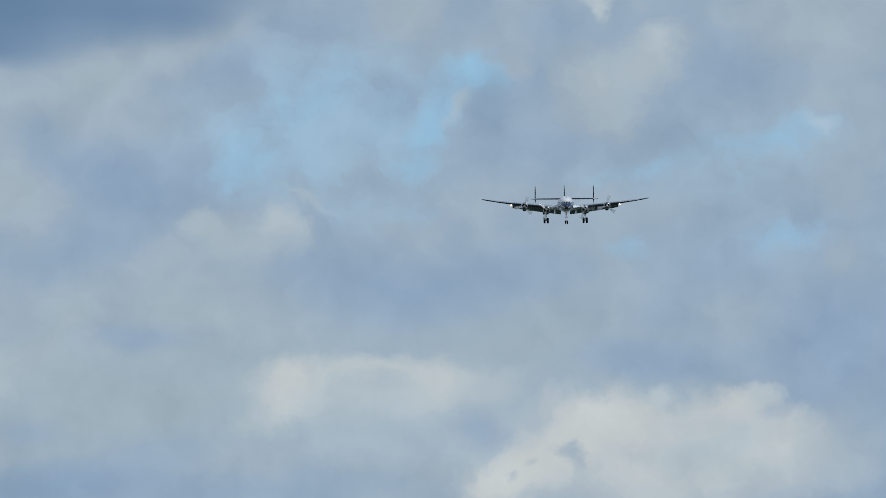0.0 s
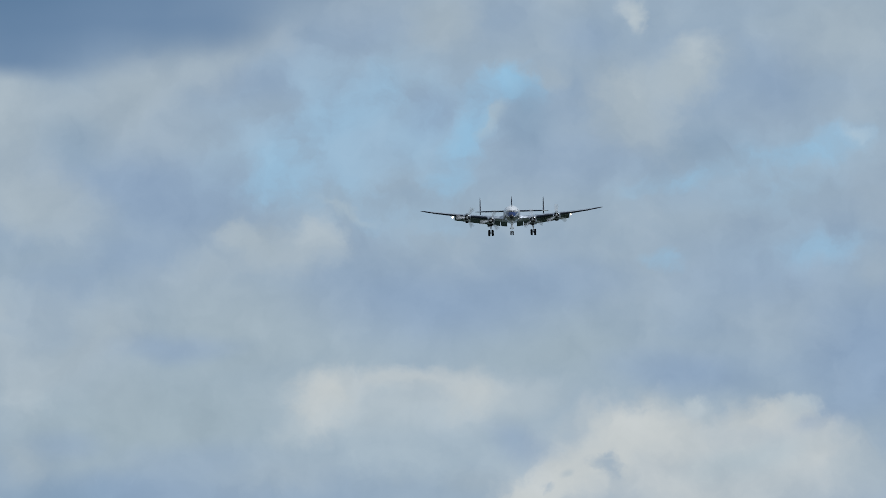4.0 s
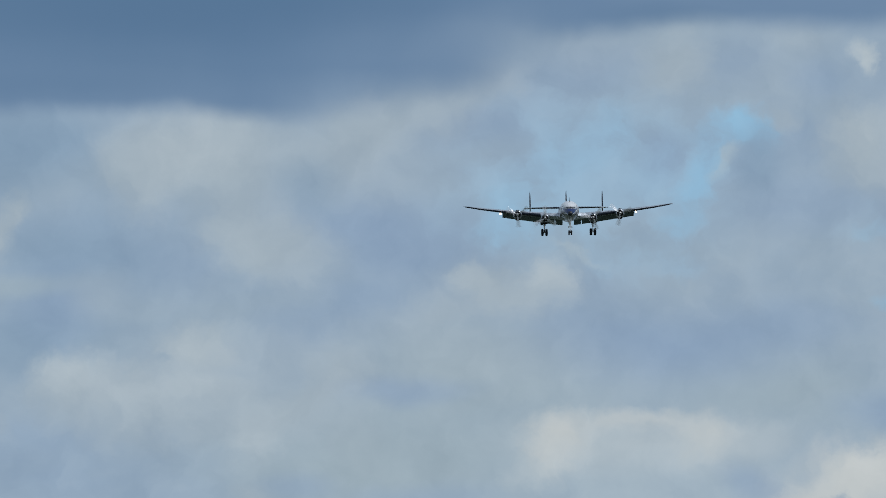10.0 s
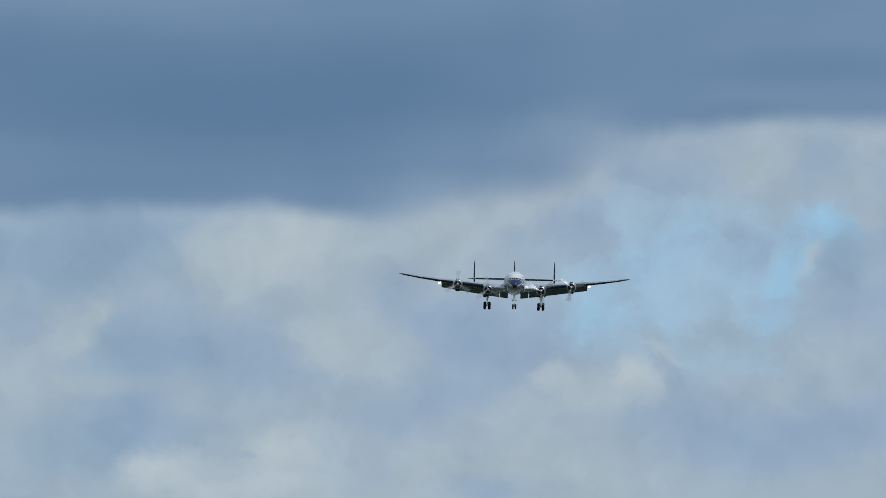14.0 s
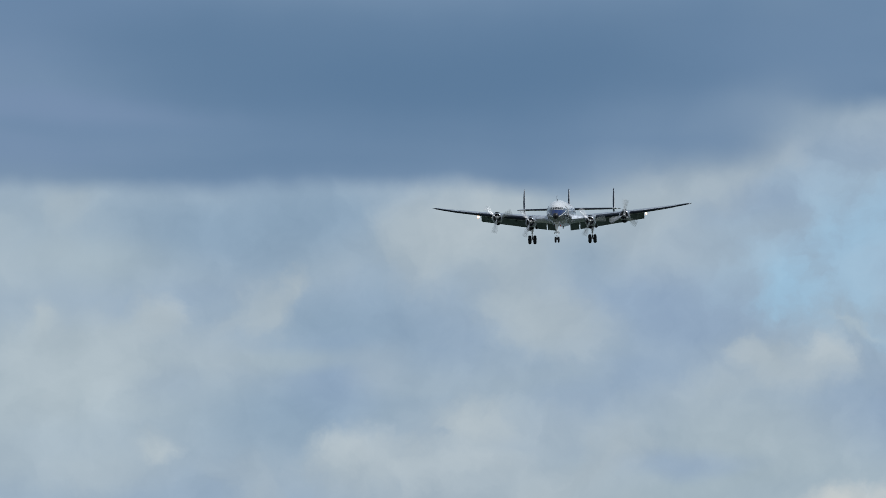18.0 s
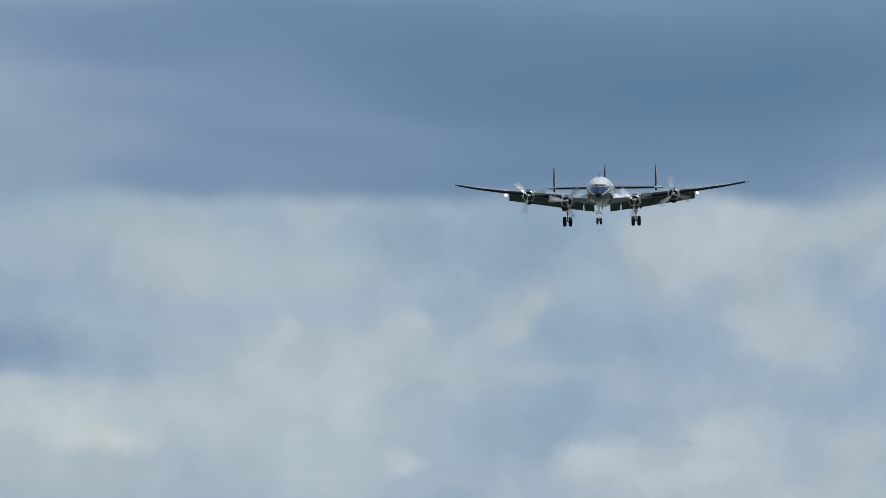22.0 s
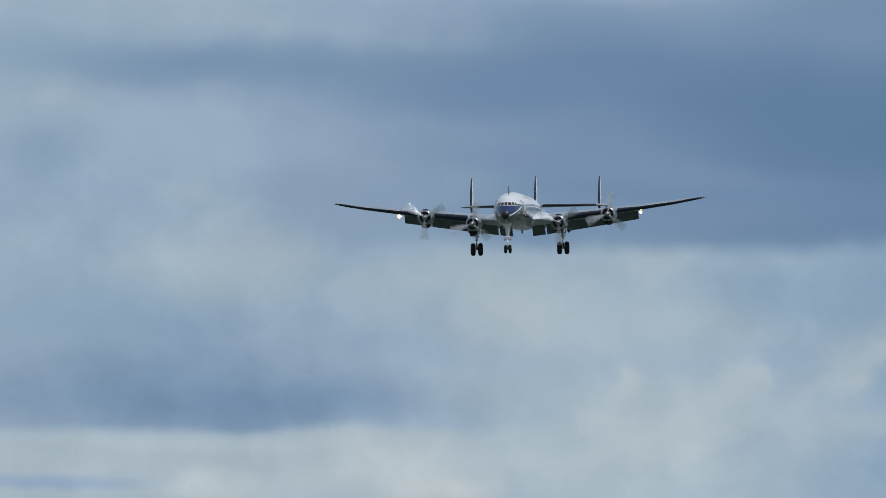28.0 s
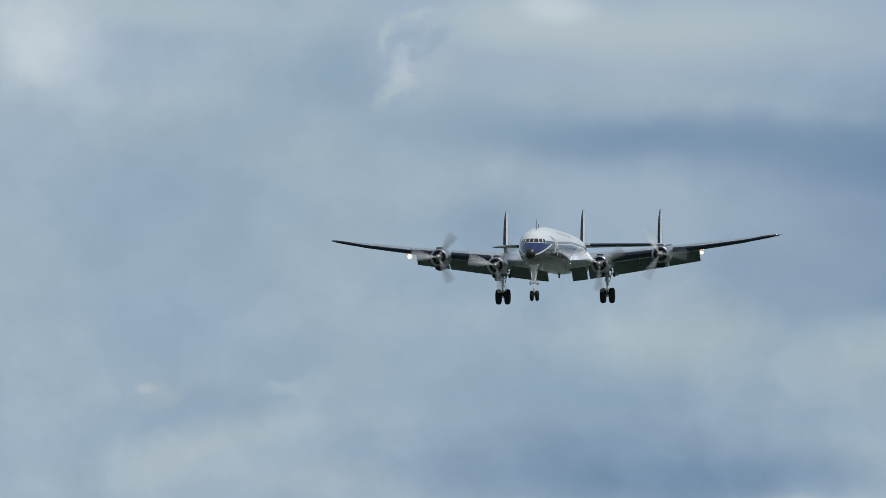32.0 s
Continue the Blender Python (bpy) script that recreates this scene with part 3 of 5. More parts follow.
    cloud(4.04, 2.60, 0.256, 0.103, WARM, 0.85, 0.16, 6, ragged)
    cloud(3.68, 2.66, 0.109, 0.066, BRIGHT, 0.75, 0.12, 0, ragged)
    cloud(4.19, 2.65, 0.121, 0.066, BRIGHT, 0.75, 0.12, 20, ragged)
    cloud(3.08, 2.31, 0.287, 0.169, WARM, 0.95, 0.16, 35, ragged)
    cloud(2.87, 2.23, 0.241, 0.121, WARM, 0.9, 0.12, 20, ragged)
    cloud(4.30, 2.46, 0.256, 0.151, WARM, 0.65, 0.12, -15, ragged)
    cloud(3.94, 2.41, 0.411, 0.099, HAZE2, 0.65, 0.1, 10, soft)
    cloud(4.02, 2.29, 0.384, 0.110, PALE, 0.4, 0.1, 0, soft)
    cloud(4.49, 2.39, 0.211, 0.181, PALE, 0.6, 0.08, -20, ragged)
    cloud(3.74, 2.60, 0.066, 0.060, PALE, 0.6, 0.04, 0, ragged)
    cloud(3.26, 2.36, 0.060, 0.103, DUSK, 0.55, 0.04, 8, ragged)
    cloud(3.20, 2.38, 0.066, 0.051, DUSK, 0.38, 0, 0, ragged)
    cloud(3.24, 2.43, 0.036, 0.025, DUSK, 0.4, 0, 0, ragged)
    cloud(2.98, 2.28, 0.049, 0.030, DUSK, 0.35, 0.1, 0, ragged)
    cloud(3.08, 2.33, 0.044, 0.022, PALE, 0.5, 0.1, 20, soft)
    cloud(4.27, 2.57, 0.082, 0.055, MIDBLUE, 0.3, 0.1, 0, soft)
    # low heaps farther round
    cloud(-0.91, 3.70, 0.151, 0.181, PALE, 0.62, 0.12, 35, ragged)
    cloud(-0.80, 3.76, 0.121, 0.090, PALE, 0.35, 0.04, 0, ragged)
    cloud(-0.74, 3.46, 0.411, 0.071, HAZY, 0.5, 0.1, 0, soft)
    cloud(-0.32, 3.40, 0.192, 0.151, PALE, 0.35, 0.1, 0, soft)
    cloud(0.11, 3.13, 0.226, 0.145, PALE, 0.84, 0.2, 0, ragged, 0.5)
    cloud(0.19, 3.17, 0.136, 0.090, BRIGHT, 0.22, 0.04, 0, ragged)
    cloud(-0.52, 2.89, 0.226, 0.181, PALE, 0.57, 0.08, 0, ragged)
    cloud(-0.26, 2.96, 0.271, 0.121, PALE, 0.53, 0.12, 0, ragged)
    cloud(-0.03, 2.80, 0.573, 0.181, PALE, 0.7, 0.12, 0, ragged)
    cloud(0.29, 2.96, 0.211, 0.090, BRIGHT, 0.26, 0.08, 0, ragged)
    cloud(0.82, 3.04, 0.196, 0.181, PALE, 0.48, 0.08, 30, ragged)
    cloud(0.58, 2.85, 0.513, 0.181, PALE, 0.53, 0.08, 0, ragged)
    cloud(-0.92, 2.80, 0.181, 0.151, PALE, 0.53, 0.08, 0, ragged)
    cloud(0.96, 3.37, 0.329, 0.137, MIDBLUE, 0.3, 0.1, 0, soft)
    cloud(0.60, 3.24, 0.247, 0.137, MIDBLUE, 0.35, 0.1, 0, soft)
    cloud(1.23, 3.29, 0.392, 0.151, PALE, 0.26, 0.04, 0, ragged)
    cloud(-1.88, 4.12, 0.136, 0.166, PALE, 0.31, 0.04, 0, ragged)
    cloud(-0.74, 3.82, 0.066, 0.103, PALE, 0.75, 0.12, -25, ragged)
    cloud(-0.84, 3.69, 0.157, 0.072, PALE, 0.57, 0.08, 42, ragged)
    cloud(-1.05, 3.63, 0.181, 0.066, PALE, 0.44, 0.08, 15, ragged)
    cloud(-1.42, 3.68, 0.103, 0.078, BRIGHT, 0.35, 0.08, 20, ragged)
    cloud(-1.50, 3.60, 0.226, 0.121, PALE, 0.53, 0.08, 20, ragged)
    cloud(-1.99, 3.65, 0.072, 0.066, PALE, 0.66, 0.12, 0, ragged)
    cloud(-1.83, 3.39, 0.573, 0.317, PALE, 0.7, 0.12, 0, ragged, 0.3)
    cloud(-1.88, 3.28, 0.332, 0.181, BRIGHT, 0.22, 0.04, 0, ragged)
    cloud(-2.16, 3.47, 0.181, 0.181, PALE, 0.44, 0.08, 0, ragged)
    cloud(-1.14, 3.47, 0.302, 0.151, PALE, 0.4, 0.04, 0, ragged)
    cloud(-1.36, 3.34, 0.219, 0.123, MIDBLUE, 0.4, 0.1, 0, soft)
    cloud(-1.42, 3.01, 0.103, 0.072, BRIGHT, 0.66, 0.12, 0, ragged)
    cloud(-1.72, 2.93, 0.452, 0.166, PALE, 0.57, 0.08, 0, ragged)
    cloud(-2.21, 3.06, 0.271, 0.241, PALE, 0.44, 0.08, 0, ragged)
    cloud(-0.54, 2.98, 0.181, 0.136, PALE, 0.66, 0.16, 0, ragged)
    cloud(-0.07, 2.94, 0.452, 0.151, PALE, 0.66, 0.16, 0, ragged, 0.3)
    cloud(0.17, 2.98, 0.181, 0.090, BRIGHT, 0.26, 0.08, 0, ragged)
    cloud(-0.02, 3.09, 0.066, 0.033, DUSK, 0.5, 0.1, 0, ragged)
    cloud(-1.06, 2.93, 0.181, 0.090, PALE, 0.35, 0.04, 0, ragged)
    cloud(0.67, 3.09, 0.362, 0.181, PALE, 0.35, 0.04, 20, ragged)
    cloud(0.45, 3.64, 0.271, 0.121, PALE, 0.31, 0.04, 0, ragged)
    cloud(1.60, 3.47, 0.392, 0.181, PALE, 0.44, 0.08, 0, ragged)
    cloud(1.46, 3.50, 0.109, 0.078, BRIGHT, 0.35, 0.08, 0, ragged)
    cloud(1.82, 3.50, 0.121, 0.078, BRIGHT, 0.35, 0.08, 0, ragged)
    cloud(1.41, 3.12, 0.784, 0.271, PALE, 0.35, 0.04, 0, ragged)
    cloud(-1.75, 3.12, 0.905, 0.357, HAZE2, 0.5, 0.1, 0, soft)
    cloud(-0.21, 2.93, 0.905, 0.151, BRIGHT, 0.22, 0.04, 0, ragged)
    cloud(-3.69, 4.33, 0.211, 0.181, PALE, 0.35, 0.08, 0, ragged)
    cloud(-2.55, 3.97, 0.271, 0.181, PALE, 0.44, 0.08, 0, ragged)
    cloud(-1.97, 3.59, 0.136, 0.151, PALE, 0.57, 0.12, -30, ragged)
    cloud(-1.37, 3.67, 0.121, 0.103, BRIGHT, 0.35, 0.08, 0, ragged)
    cloud(-1.84, 4.19, 0.211, 0.136, PALE, 0.53, 0.08, 0, ragged, 0.6)
    cloud(-2.90, 4.17, 0.439, 0.110, HAZY, 0.5, 0.1, 0, soft)
    cloud(-1.70, 3.97, 0.439, 0.110, HAZY, 0.35, 0.1, 0, soft)
    cloud(-1.48, 3.51, 0.483, 0.181, PALE, 0.35, 0.04, 0, ragged)
    cloud(-1.75, 3.37, 0.302, 0.181, BRIGHT, 0.26, 0.08, 0, ragged)
    cloud(-2.08, 3.26, 0.362, 0.181, PALE, 0.53, 0.08, 0, ragged)
    cloud(0.11, 4.19, 0.422, 0.211, BRIGHT, 0.26, 0.04, 0, ragged)
    cloud(-0.19, 4.06, 0.271, 0.151, PALE, 0.31, 0.04, 0, ragged)
    cloud(0.33, 3.70, 0.271, 0.241, PALE, 0.26, 0.04, -30, ragged)
    cloud(-0.44, 3.04, 0.241, 0.109, BRIGHT, 0.44, 0.12, 0, ragged)
    cloud(0.22, 3.10, 0.422, 0.181, BRIGHT, 0.4, 0.12, 0, ragged, 0.3)
    cloud(-1.42, 3.03, 0.133, 0.090, BRIGHT, 0.44, 0.12, 0, ragged)
    cloud(-2.90, 3.14, 0.332, 0.166, BRIGHT, 0.44, 0.08, 0, ragged)
    cloud(-3.40, 3.32, 0.483, 0.121, PALE, 0.44, 0.08, 0, ragged)
    # second, lower band of shade and the bright strip below it
    bank(-5.0, -3.35, 3.45, 3.82, 0.9, 0.5, 0.035, 0.28, SLATE, 0.66, soft)
    cloud(-4.33, 3.58, 1.426, 0.110, SLATE, 0.4, 0.1, -1, soft)
    cloud(-3.48, 3.58, 0.905, 0.154, SLATE, 0.5, 0.1, 0, soft)
    cloud(-4.52, 3.73, 0.823, 0.137, SLATE, 0.35, 0.1, 2, soft)
    bank(-6.1, -2.5, 2.83, 3.42, 0.6, 0.5, 0.16, 0.04, PALE, 0.8, soft)
    cloud(-4.11, 3.38, 0.905, 0.049, HAZE2, 0.5, 0.1, -1, soft)
    cloud(-4.77, 3.18, 0.603, 0.049, MIDBLUE, 0.75, 0.1, 0, soft)
    cloud(-3.99, 3.14, 0.302, 0.109, BRIGHT, 0.8, 0.16, 0, ragged)
    cloud(-3.12, 3.26, 0.392, 0.181, BRIGHT, 0.75, 0.12, 0, ragged)
    cloud(-2.85, 3.12, 0.271, 0.109, WARM, 0.6, 0.08, 0, ragged)
    cloud(-3.48, 3.32, 0.271, 0.121, PALE, 0.5, 0.08, 0, ragged)
    cloud(-3.59, 3.18, 0.271, 0.090, PALE, 0.4, 0.04, 0, ragged)
    cloud(-2.47, 3.95, 0.573, 0.226, PALE, 0.5, 0.08, 0, ragged)
    cloud(-2.55, 3.59, 0.548, 0.165, HAZY, 0.4, 0.1, 0, soft)
    cloud(-2.55, 3.26, 0.452, 0.151, PALE, 0.5, 0.04, 0, ragged)
    cloud(-2.00, 3.64, 0.103, 0.115, BRIGHT, 0.5, 0.12, -30, ragged)
    cloud(-1.86, 3.47, 0.392, 0.211, PALE, 0.7, 0.12, 0, ragged)
    cloud(-1.42, 3.64, 0.136, 0.136, PALE, 0.7, 0.12, 0, ragged)
    cloud(-2.06, 3.45, 0.181, 0.121, PALE, 0.5, 0.08, 0, ragged)
    cloud(-1.86, 3.40, 0.823, 0.384, HAZE2, 0.5, 0.1, 0, soft)
    cloud(-2.41, 3.29, 0.411, 0.219, HAZE2, 0.4, 0.1, 0, soft)
    cloud(-3.10, 3.18, 0.548, 0.137, BRIGHT, 0.3, 0.1, 0, soft)
    cloud(-3.84, 4.33, 0.392, 0.392, PALE, 0.3, 0.04, 0, ragged)
    cloud(-3.40, 4.63, 0.181, 0.121, PALE, 0.4, 0.04, 0, ragged)
    cloud(-3.26, 4.08, 0.548, 0.247, DUSK, 0.35, 0.1, 0, soft)
    # far end: bright heaps overhead, small puffs below
    cloud(-6.41, 5.67, 0.576, 0.247, LILAC, 0.5, 0.1, 0, soft)
    cloud(-5.78, 4.00, 0.121, 0.048, HAZE2, 0.5, 0.08, 8, ragged)
    cloud(-6.41, 3.93, 0.121, 0.072, PALE, 0.55, 0.12, 0, ragged)
    cloud(-6.48, 3.95, 0.055, 0.033, BRIGHT, 0.4, 0.2, 0, ragged)
    cloud(-6.08, 3.75, 0.513, 0.121, PALE, 0.6, 0.08, 14, ragged)
    cloud(-6.35, 3.59, 0.422, 0.151, PALE, 0.5, 0.08, 0, ragged)
    cloud(-5.61, 3.97, 0.181, 0.075, PALE, 0.35, 0.04, 0, ragged)
    cloud(-5.67, 3.54, 0.411, 0.137, PALE, 0.4, 0.1, 0, soft)
    cloud(-2.51, 4.00, 0.332, 0.256, PALE, 0.65, 0.12, 0, ragged)
    cloud(-3.09, 4.06, 0.362, 0.181, PALE, 0.4, 0.08, 0, ragged)
    cloud(-3.66, 4.28, 0.271, 0.151, PALE, 0.35, 0.04, 0, ragged)
    grain()
    # the shaded deck overhead
    bank(-2.94, 0.65, 4.31, 5.73, 0.9, 0.3, 0.06, 0.25, SLATE, 0.9, soft)
    bank(0.3, 1.5, 4.44, 5.73, 0.35, 0.2, 0.1, 0.25, SLATE, 0.9, soft)
    bank(1.2, 2.1, 4.68, 5.73, 0.3, 0.3, 0.12, 0.25, SLATE, 0.8, soft)
    bank(1.75, 5.7, 4.72, 5.95, 0.35, 0.82, 0.07, 0.33, SLATE, 0.9, soft)
    cloud(0.19, 4.83, 1.700, 0.302, DARK, 0.7, 0.1, 3, soft)
    cloud(1.10, 5.02, 1.152, 0.247, DARK, 0.35, 0.1, 8, soft)
    cloud(-0.69, 4.96, 1.152, 0.329, DARK, 0.3, 0.1, 0, soft)
    cloud(-0.27, 4.50, 1.152, 0.165, DARK, 0.35, 0.1, 0, soft)
    cloud(-0.69, 4.50, 0.548, 0.123, SLATE, 0.35, 0.1, 0, soft)
    cloud(2.66, 4.99, 0.713, 0.137, DARK, 0.35, 0.1, 0, soft)
    cloud(2.41, 4.77, 0.384, 0.066, DARK, 0.3, 0.1, -6, soft)
    cloud(1.48, 4.65, 0.411, 0.192, DIM, 0.6, 0.1, 30, soft)
    cloud(1.59, 4.96, 0.713, 0.192, SLATE, 0.7, 0.1, 0, soft)
    cloud(0.84, 4.41, 0.713, 0.137, SLATE, 0.5, 0.1, 3, soft)
    cloud(1.47, 4.56, 0.548, 0.165, SLATE, 0.35, 0.1, 0, soft)
    cloud(-1.88, 4.67, 0.905, 0.115, VIOLET, 0.75, 0.1, -4, soft)
    cloud(0.06, 4.87, 1.645, 0.357, DARK, 0.45, 0.1, 3, soft)
    cloud(-0.92, 5.09, 1.645, 0.165, DARK, 0.3, 0.1, 0, soft)
    cloud(-1.14, 4.41, 1.152, 0.082, DARK, 0.2, 0.1, 0, soft)
    cloud(-1.47, 5.04, 1.261, 0.219, DARK, 0.35, 0.1, 0, soft)
    cloud(-1.61, 4.58, 0.905, 0.060, SLATE, 0.4, 0.1, 0, soft)
    cloud(-2.03, 5.18, 1.207, 0.137, GREYDARK, 0.7, 0.1, 0, soft)
    cloud(-0.30, 4.81, 1.261, 0.219, DARK, 0.3, 0.1, 0, soft)
    cloud(-2.49, 4.71, 0.823, 0.110, VIOLET, 0.5, 0.1, -5, soft)
    cloud(-3.48, 4.96, 0.548, 0.247, LILAC, 0.12, 0.1, 0, soft)
    cloud(-3.40, 4.58, 0.713, 0.302, DIM, 0.5, 0.1, 0, soft)
    cloud(-2.41, 4.39, 0.713, 0.096, SLATE, 0.5, 0.1, 0, soft)
    cloud(-0.99, 5.36, 1.645, 0.066, VIOLET, 0.35, 0.1, 0, soft)
    # the deck's end
    cloud(-2.82, 4.96, 1.261, 0.274, VIOLET, 0.6, 0.1, 0, soft)
    cloud(-2.69, 5.04, 0.823, 0.137, GREYDARK, 0.45, 0.1, 0, soft)
    cloud(-3.98, 5.18, 1.316, 0.192, SLATE, 0.45, 0.1, -3, soft)
    cloud(-4.85, 5.29, 0.713, 0.192, DUSK, 0.6, 0.1, 0, soft)
    cloud(-4.88, 4.81, 0.357, 0.181, SLATE, 0.22, 0.1, 0, soft)
    cloud(-1.37, 4.91, 0.658, 0.247, DARK, 0.35, 0.1, 0, soft)
    cloud(-3.48, 4.47, 0.439, 0.219, DIM, 0.3, 0.1, 0, soft)
    cloud(-2.27, 4.47, 0.987, 0.123, VIOLET, 0.5, 0.1, 0, soft)
    cloud(-4.22, 4.86, 0.422, 0.181, LILAC, 0.75, 0.14, 0, ragged)
    cloud(-4.45, 4.95, 0.136, 0.121, LILAC, 0.5, 0.12, 0, ragged)
    cloud(-4.77, 4.85, 0.247, 0.192, SLATE, 0.16, 0.1, 20, soft)
    cloud(-3.84, 4.77, 0.439, 0.165, LILAC, 0.4, 0.1, 0, soft)
    bank(-5.4, -1.3, 5.46, 6.5, 0.2, 0.6, 0.14, 0.55, LILAC, 0.75, soft)
    cloud(-3.83, 5.65, 1.316, 0.165, PALE, 0.5, 0.1, 0, soft)
    cloud(-4.03, 5.76, 1.261, 0.165, HAZE2, 0.6, 0.1, 0, soft)
    cloud(-4.63, 5.76, 0.466, 0.165, HAZE2, 0.6, 0.2, 0, soft)
    cloud(-4.48, 5.83, 0.192, 0.093, LIT, 0.7, 0.2, 0, soft)
    cloud(-3.42, 5.19, 1.536, 0.137, SLATE, 0.5, 0.1, -2, soft)
    cloud(-4.24, 5.19, 0.713, 0.099, SLATE, 0.22, 0.1, 0, soft)
    cloud(-2.60, 5.07, 0.548, 0.165, SLATE, 0.5, 0.1, 0, soft)
    cloud(-4.82, 4.80, 0.357, 0.192, DUSK, 0.2, 0.1, 0, soft)
    cloud(-5.53, 5.51, 0.219, 0.219, DUSK, 0.55, 0.1, -20, soft)
    cloud(-5.23, 5.53, 0.078, 0.139, LIT, 0.5, 0.08, -12, ragged)
    cloud(-5.29, 5.42, 0.133, 0.060, HAZE2, 0.5, 0.04, 25, ragged)
    cloud(-5.31, 5.69, 0.048, 0.103, HAZE2, 0.6, 0.04, -28, ragged)
    cloud(-5.14, 5.80, 0.126, 0.033, HAZE2, 0.55, 0.1, 10, ragged)
    cloud(-5.18, 5.69, 0.127, 0.045, DUSK, 0.4, 0.04, 8, ragged)
    cloud(-5.05, 5.69, 0.039, 0.103, DUSK, 0.45, 0.04, -22, ragged)
    cloud(-5.14, 5.62, 0.110, 0.027, DUSK, 0.3, 0.1, 12, ragged)
    cloud(-5.10, 5.53, 0.151, 0.121, PALE, 0.4, 0.04, 0, ragged)
    cloud(-6.99, 5.68, 0.392, 0.362, LIT, 0.85, 0.12, 0, ragged)
    cloud(-6.42, 5.82, 0.548, 0.137, HAZE2, 0.55, 0.1, 0, soft)
    cloud(-6.55, 5.57, 0.439, 0.192, LILAC, 0.4, 0.1, 0, soft)
    cloud(-5.95, 5.35, 0.466, 0.247, DUSK, 0.4, 0.1, 20, soft)
    cloud(-6.47, 4.64, 1.042, 0.466, DUSK, 0.5, 0.1, 0, soft)
    cloud(-6.44, 4.14, 0.823, 0.165, DUSK, 0.4, 0.1, 0, soft)
    cloud(-5.21, 5.15, 0.658, 0.219, DUSK, 0.4, 0.1, 0, soft)
    cloud(-4.88, 3.96, 0.932, 0.247, DUSK, 0.45, 0.1, 0, soft)
    cloud(-2.05, 3.99, 0.768, 0.411, HAZE2, 0.45, 0.1, 0, soft)
    cloud(-2.71, 4.18, 0.439, 0.165, HAZY, 0.35, 0.1, 0, soft)
    cloud(-2.11, 5.65, 0.823, 0.165, HAZE2, 0.6, 0.1, 0, soft)
    cloud(-5.78, 4.07, 0.384, 0.165, DUSK, 0.35, 0.1, 0, soft)
    cloud(-5.10, 4.20, 0.713, 0.165, DUSK, 0.3, 0.1, 0, soft)
    cloud(-7.13, 5.16, 0.392, 0.241, LILAC, 0.6, 0.04, 0, ragged)
    cloud(-5.37, 4.66, 0.658, 0.329, DUSK, 0.3, 0.1, 0, soft)
    cloud(-6.22, 5.05, 0.548, 0.329, DUSK, 0.35, 0.1, 0, soft)
    e = m.add("ShaderNodeEmission")
    m.put(e.inputs[0], col)
    m.tree.links.new(e.outputs[0], m.out.inputs[0])
    m.mat.cycles.emission_sampling = "NONE"
    return m.mat


back = new("backdrop", sky_patch())
bounds = (-40, -5, -3, -1, 1, 3, 40)
for near, far in zip(bounds, bounds[1:]):
    back.data.materials.append(cloud_cover(near, far))
for poly in back.data.polygons:
    bearing = math.degrees(math.atan2(poly.center.x, poly.center.y))
    poly.material_index = sum(bearing > e for e in bounds[1:-1])
tagged(back, "broken grey and white cloud with slate-blue shade and pale blue gaps", "sky", kind="structure")


def airfield():
    """Mown grass from the camera out to the horizon."""
    m = Nodes("mown_grass")
    v = m.coords()
    a, b = m.noise(v, 0.02, 5).outputs[0], m.noise(v, 1.5, 6).outputs[0]
    col = m.mix(m.step(a, 0.35, 0.65), (0.05, 0.07, 0.05, 1), (0.075, 0.095, 0.068, 1))
    col = m.mix(m.math("MULTIPLY", b, 0.4), col, (0.042, 0.058, 0.042, 1))
    return m.bsdf(col, 0.9, 0.0, b, 0.03)


n = 24
gv = [(-4900 + 9800 * i / n, -4900 + 9800 * j / n, 0) for j in range(n + 1) for i in range(n + 1)]
gf = [(j * (n + 1) + i, j * (n + 1) + i + 1, (j + 1) * (n + 1) + i + 1, (j + 1) * (n + 1) + i) for j in range(n) for i in range(n)]
ground = new("ground", mesh("ground", gv, gf, smooth=False))
ground.data.materials.append(airfield())
tagged(ground, "flat mown grass of the airfield under the approach", "ground", kind="structure")

# ---- aircraft: x forward, y to its left, z up ----
plane = new("airliner")
tagged(plane, "silver and white four-engined propeller airliner, triple tail, wheels down", "aeroplane")
plane.empty_display_size = 2

NOSE = 18.35
# metres behind the nose tip: half width, half height, height of the axis
BODY = [(0.0, 0.02, 0.02, -1.23), (0.06, 0.2, 0.2, -1.23), (0.2, 0.34, 0.34, -1.225), (0.42, 0.46, 0.46, -1.2), (0.8, 0.64, 0.67, -1.13), (1.3, 0.83, 0.9, -1.02),
        (1.9, 1.0, 1.1, -0.87), (2.6, 1.16, 1.28, -0.77), (3.4, 1.31, 1.43, -0.68), (4.6, 1.47, 1.57, -0.58), (6.2, 1.61, 1.68, -0.51), (8.5, 1.73, 1.76, -0.46), (12, 1.77, 1.77, -0.44),
        (19, 1.77, 1.77, -0.4), (22.5, 1.68, 1.69, -0.32), (25.5, 1.46, 1.48, -0.15), (28.5, 1.14, 1.17, 0.1), (31.5, 0.74, 0.78, 0.4), (34.2, 0.38, 0.42, 0.62), (35.6, 0.14, 0.16, 0.74), (36.0, 0.02, 0.02, 0.77)]


def hull(aft, turn, out=0.0):
    """A point of the fuselage skin: metres behind the nose tip, degrees from the top towards the left side."""
    w, h, z = interp(BODY, aft)
    a = radians(turn)
    return Vector((NOSE - aft, (w + out) * math.sin(a), z + (h + out) * math.cos(a)))


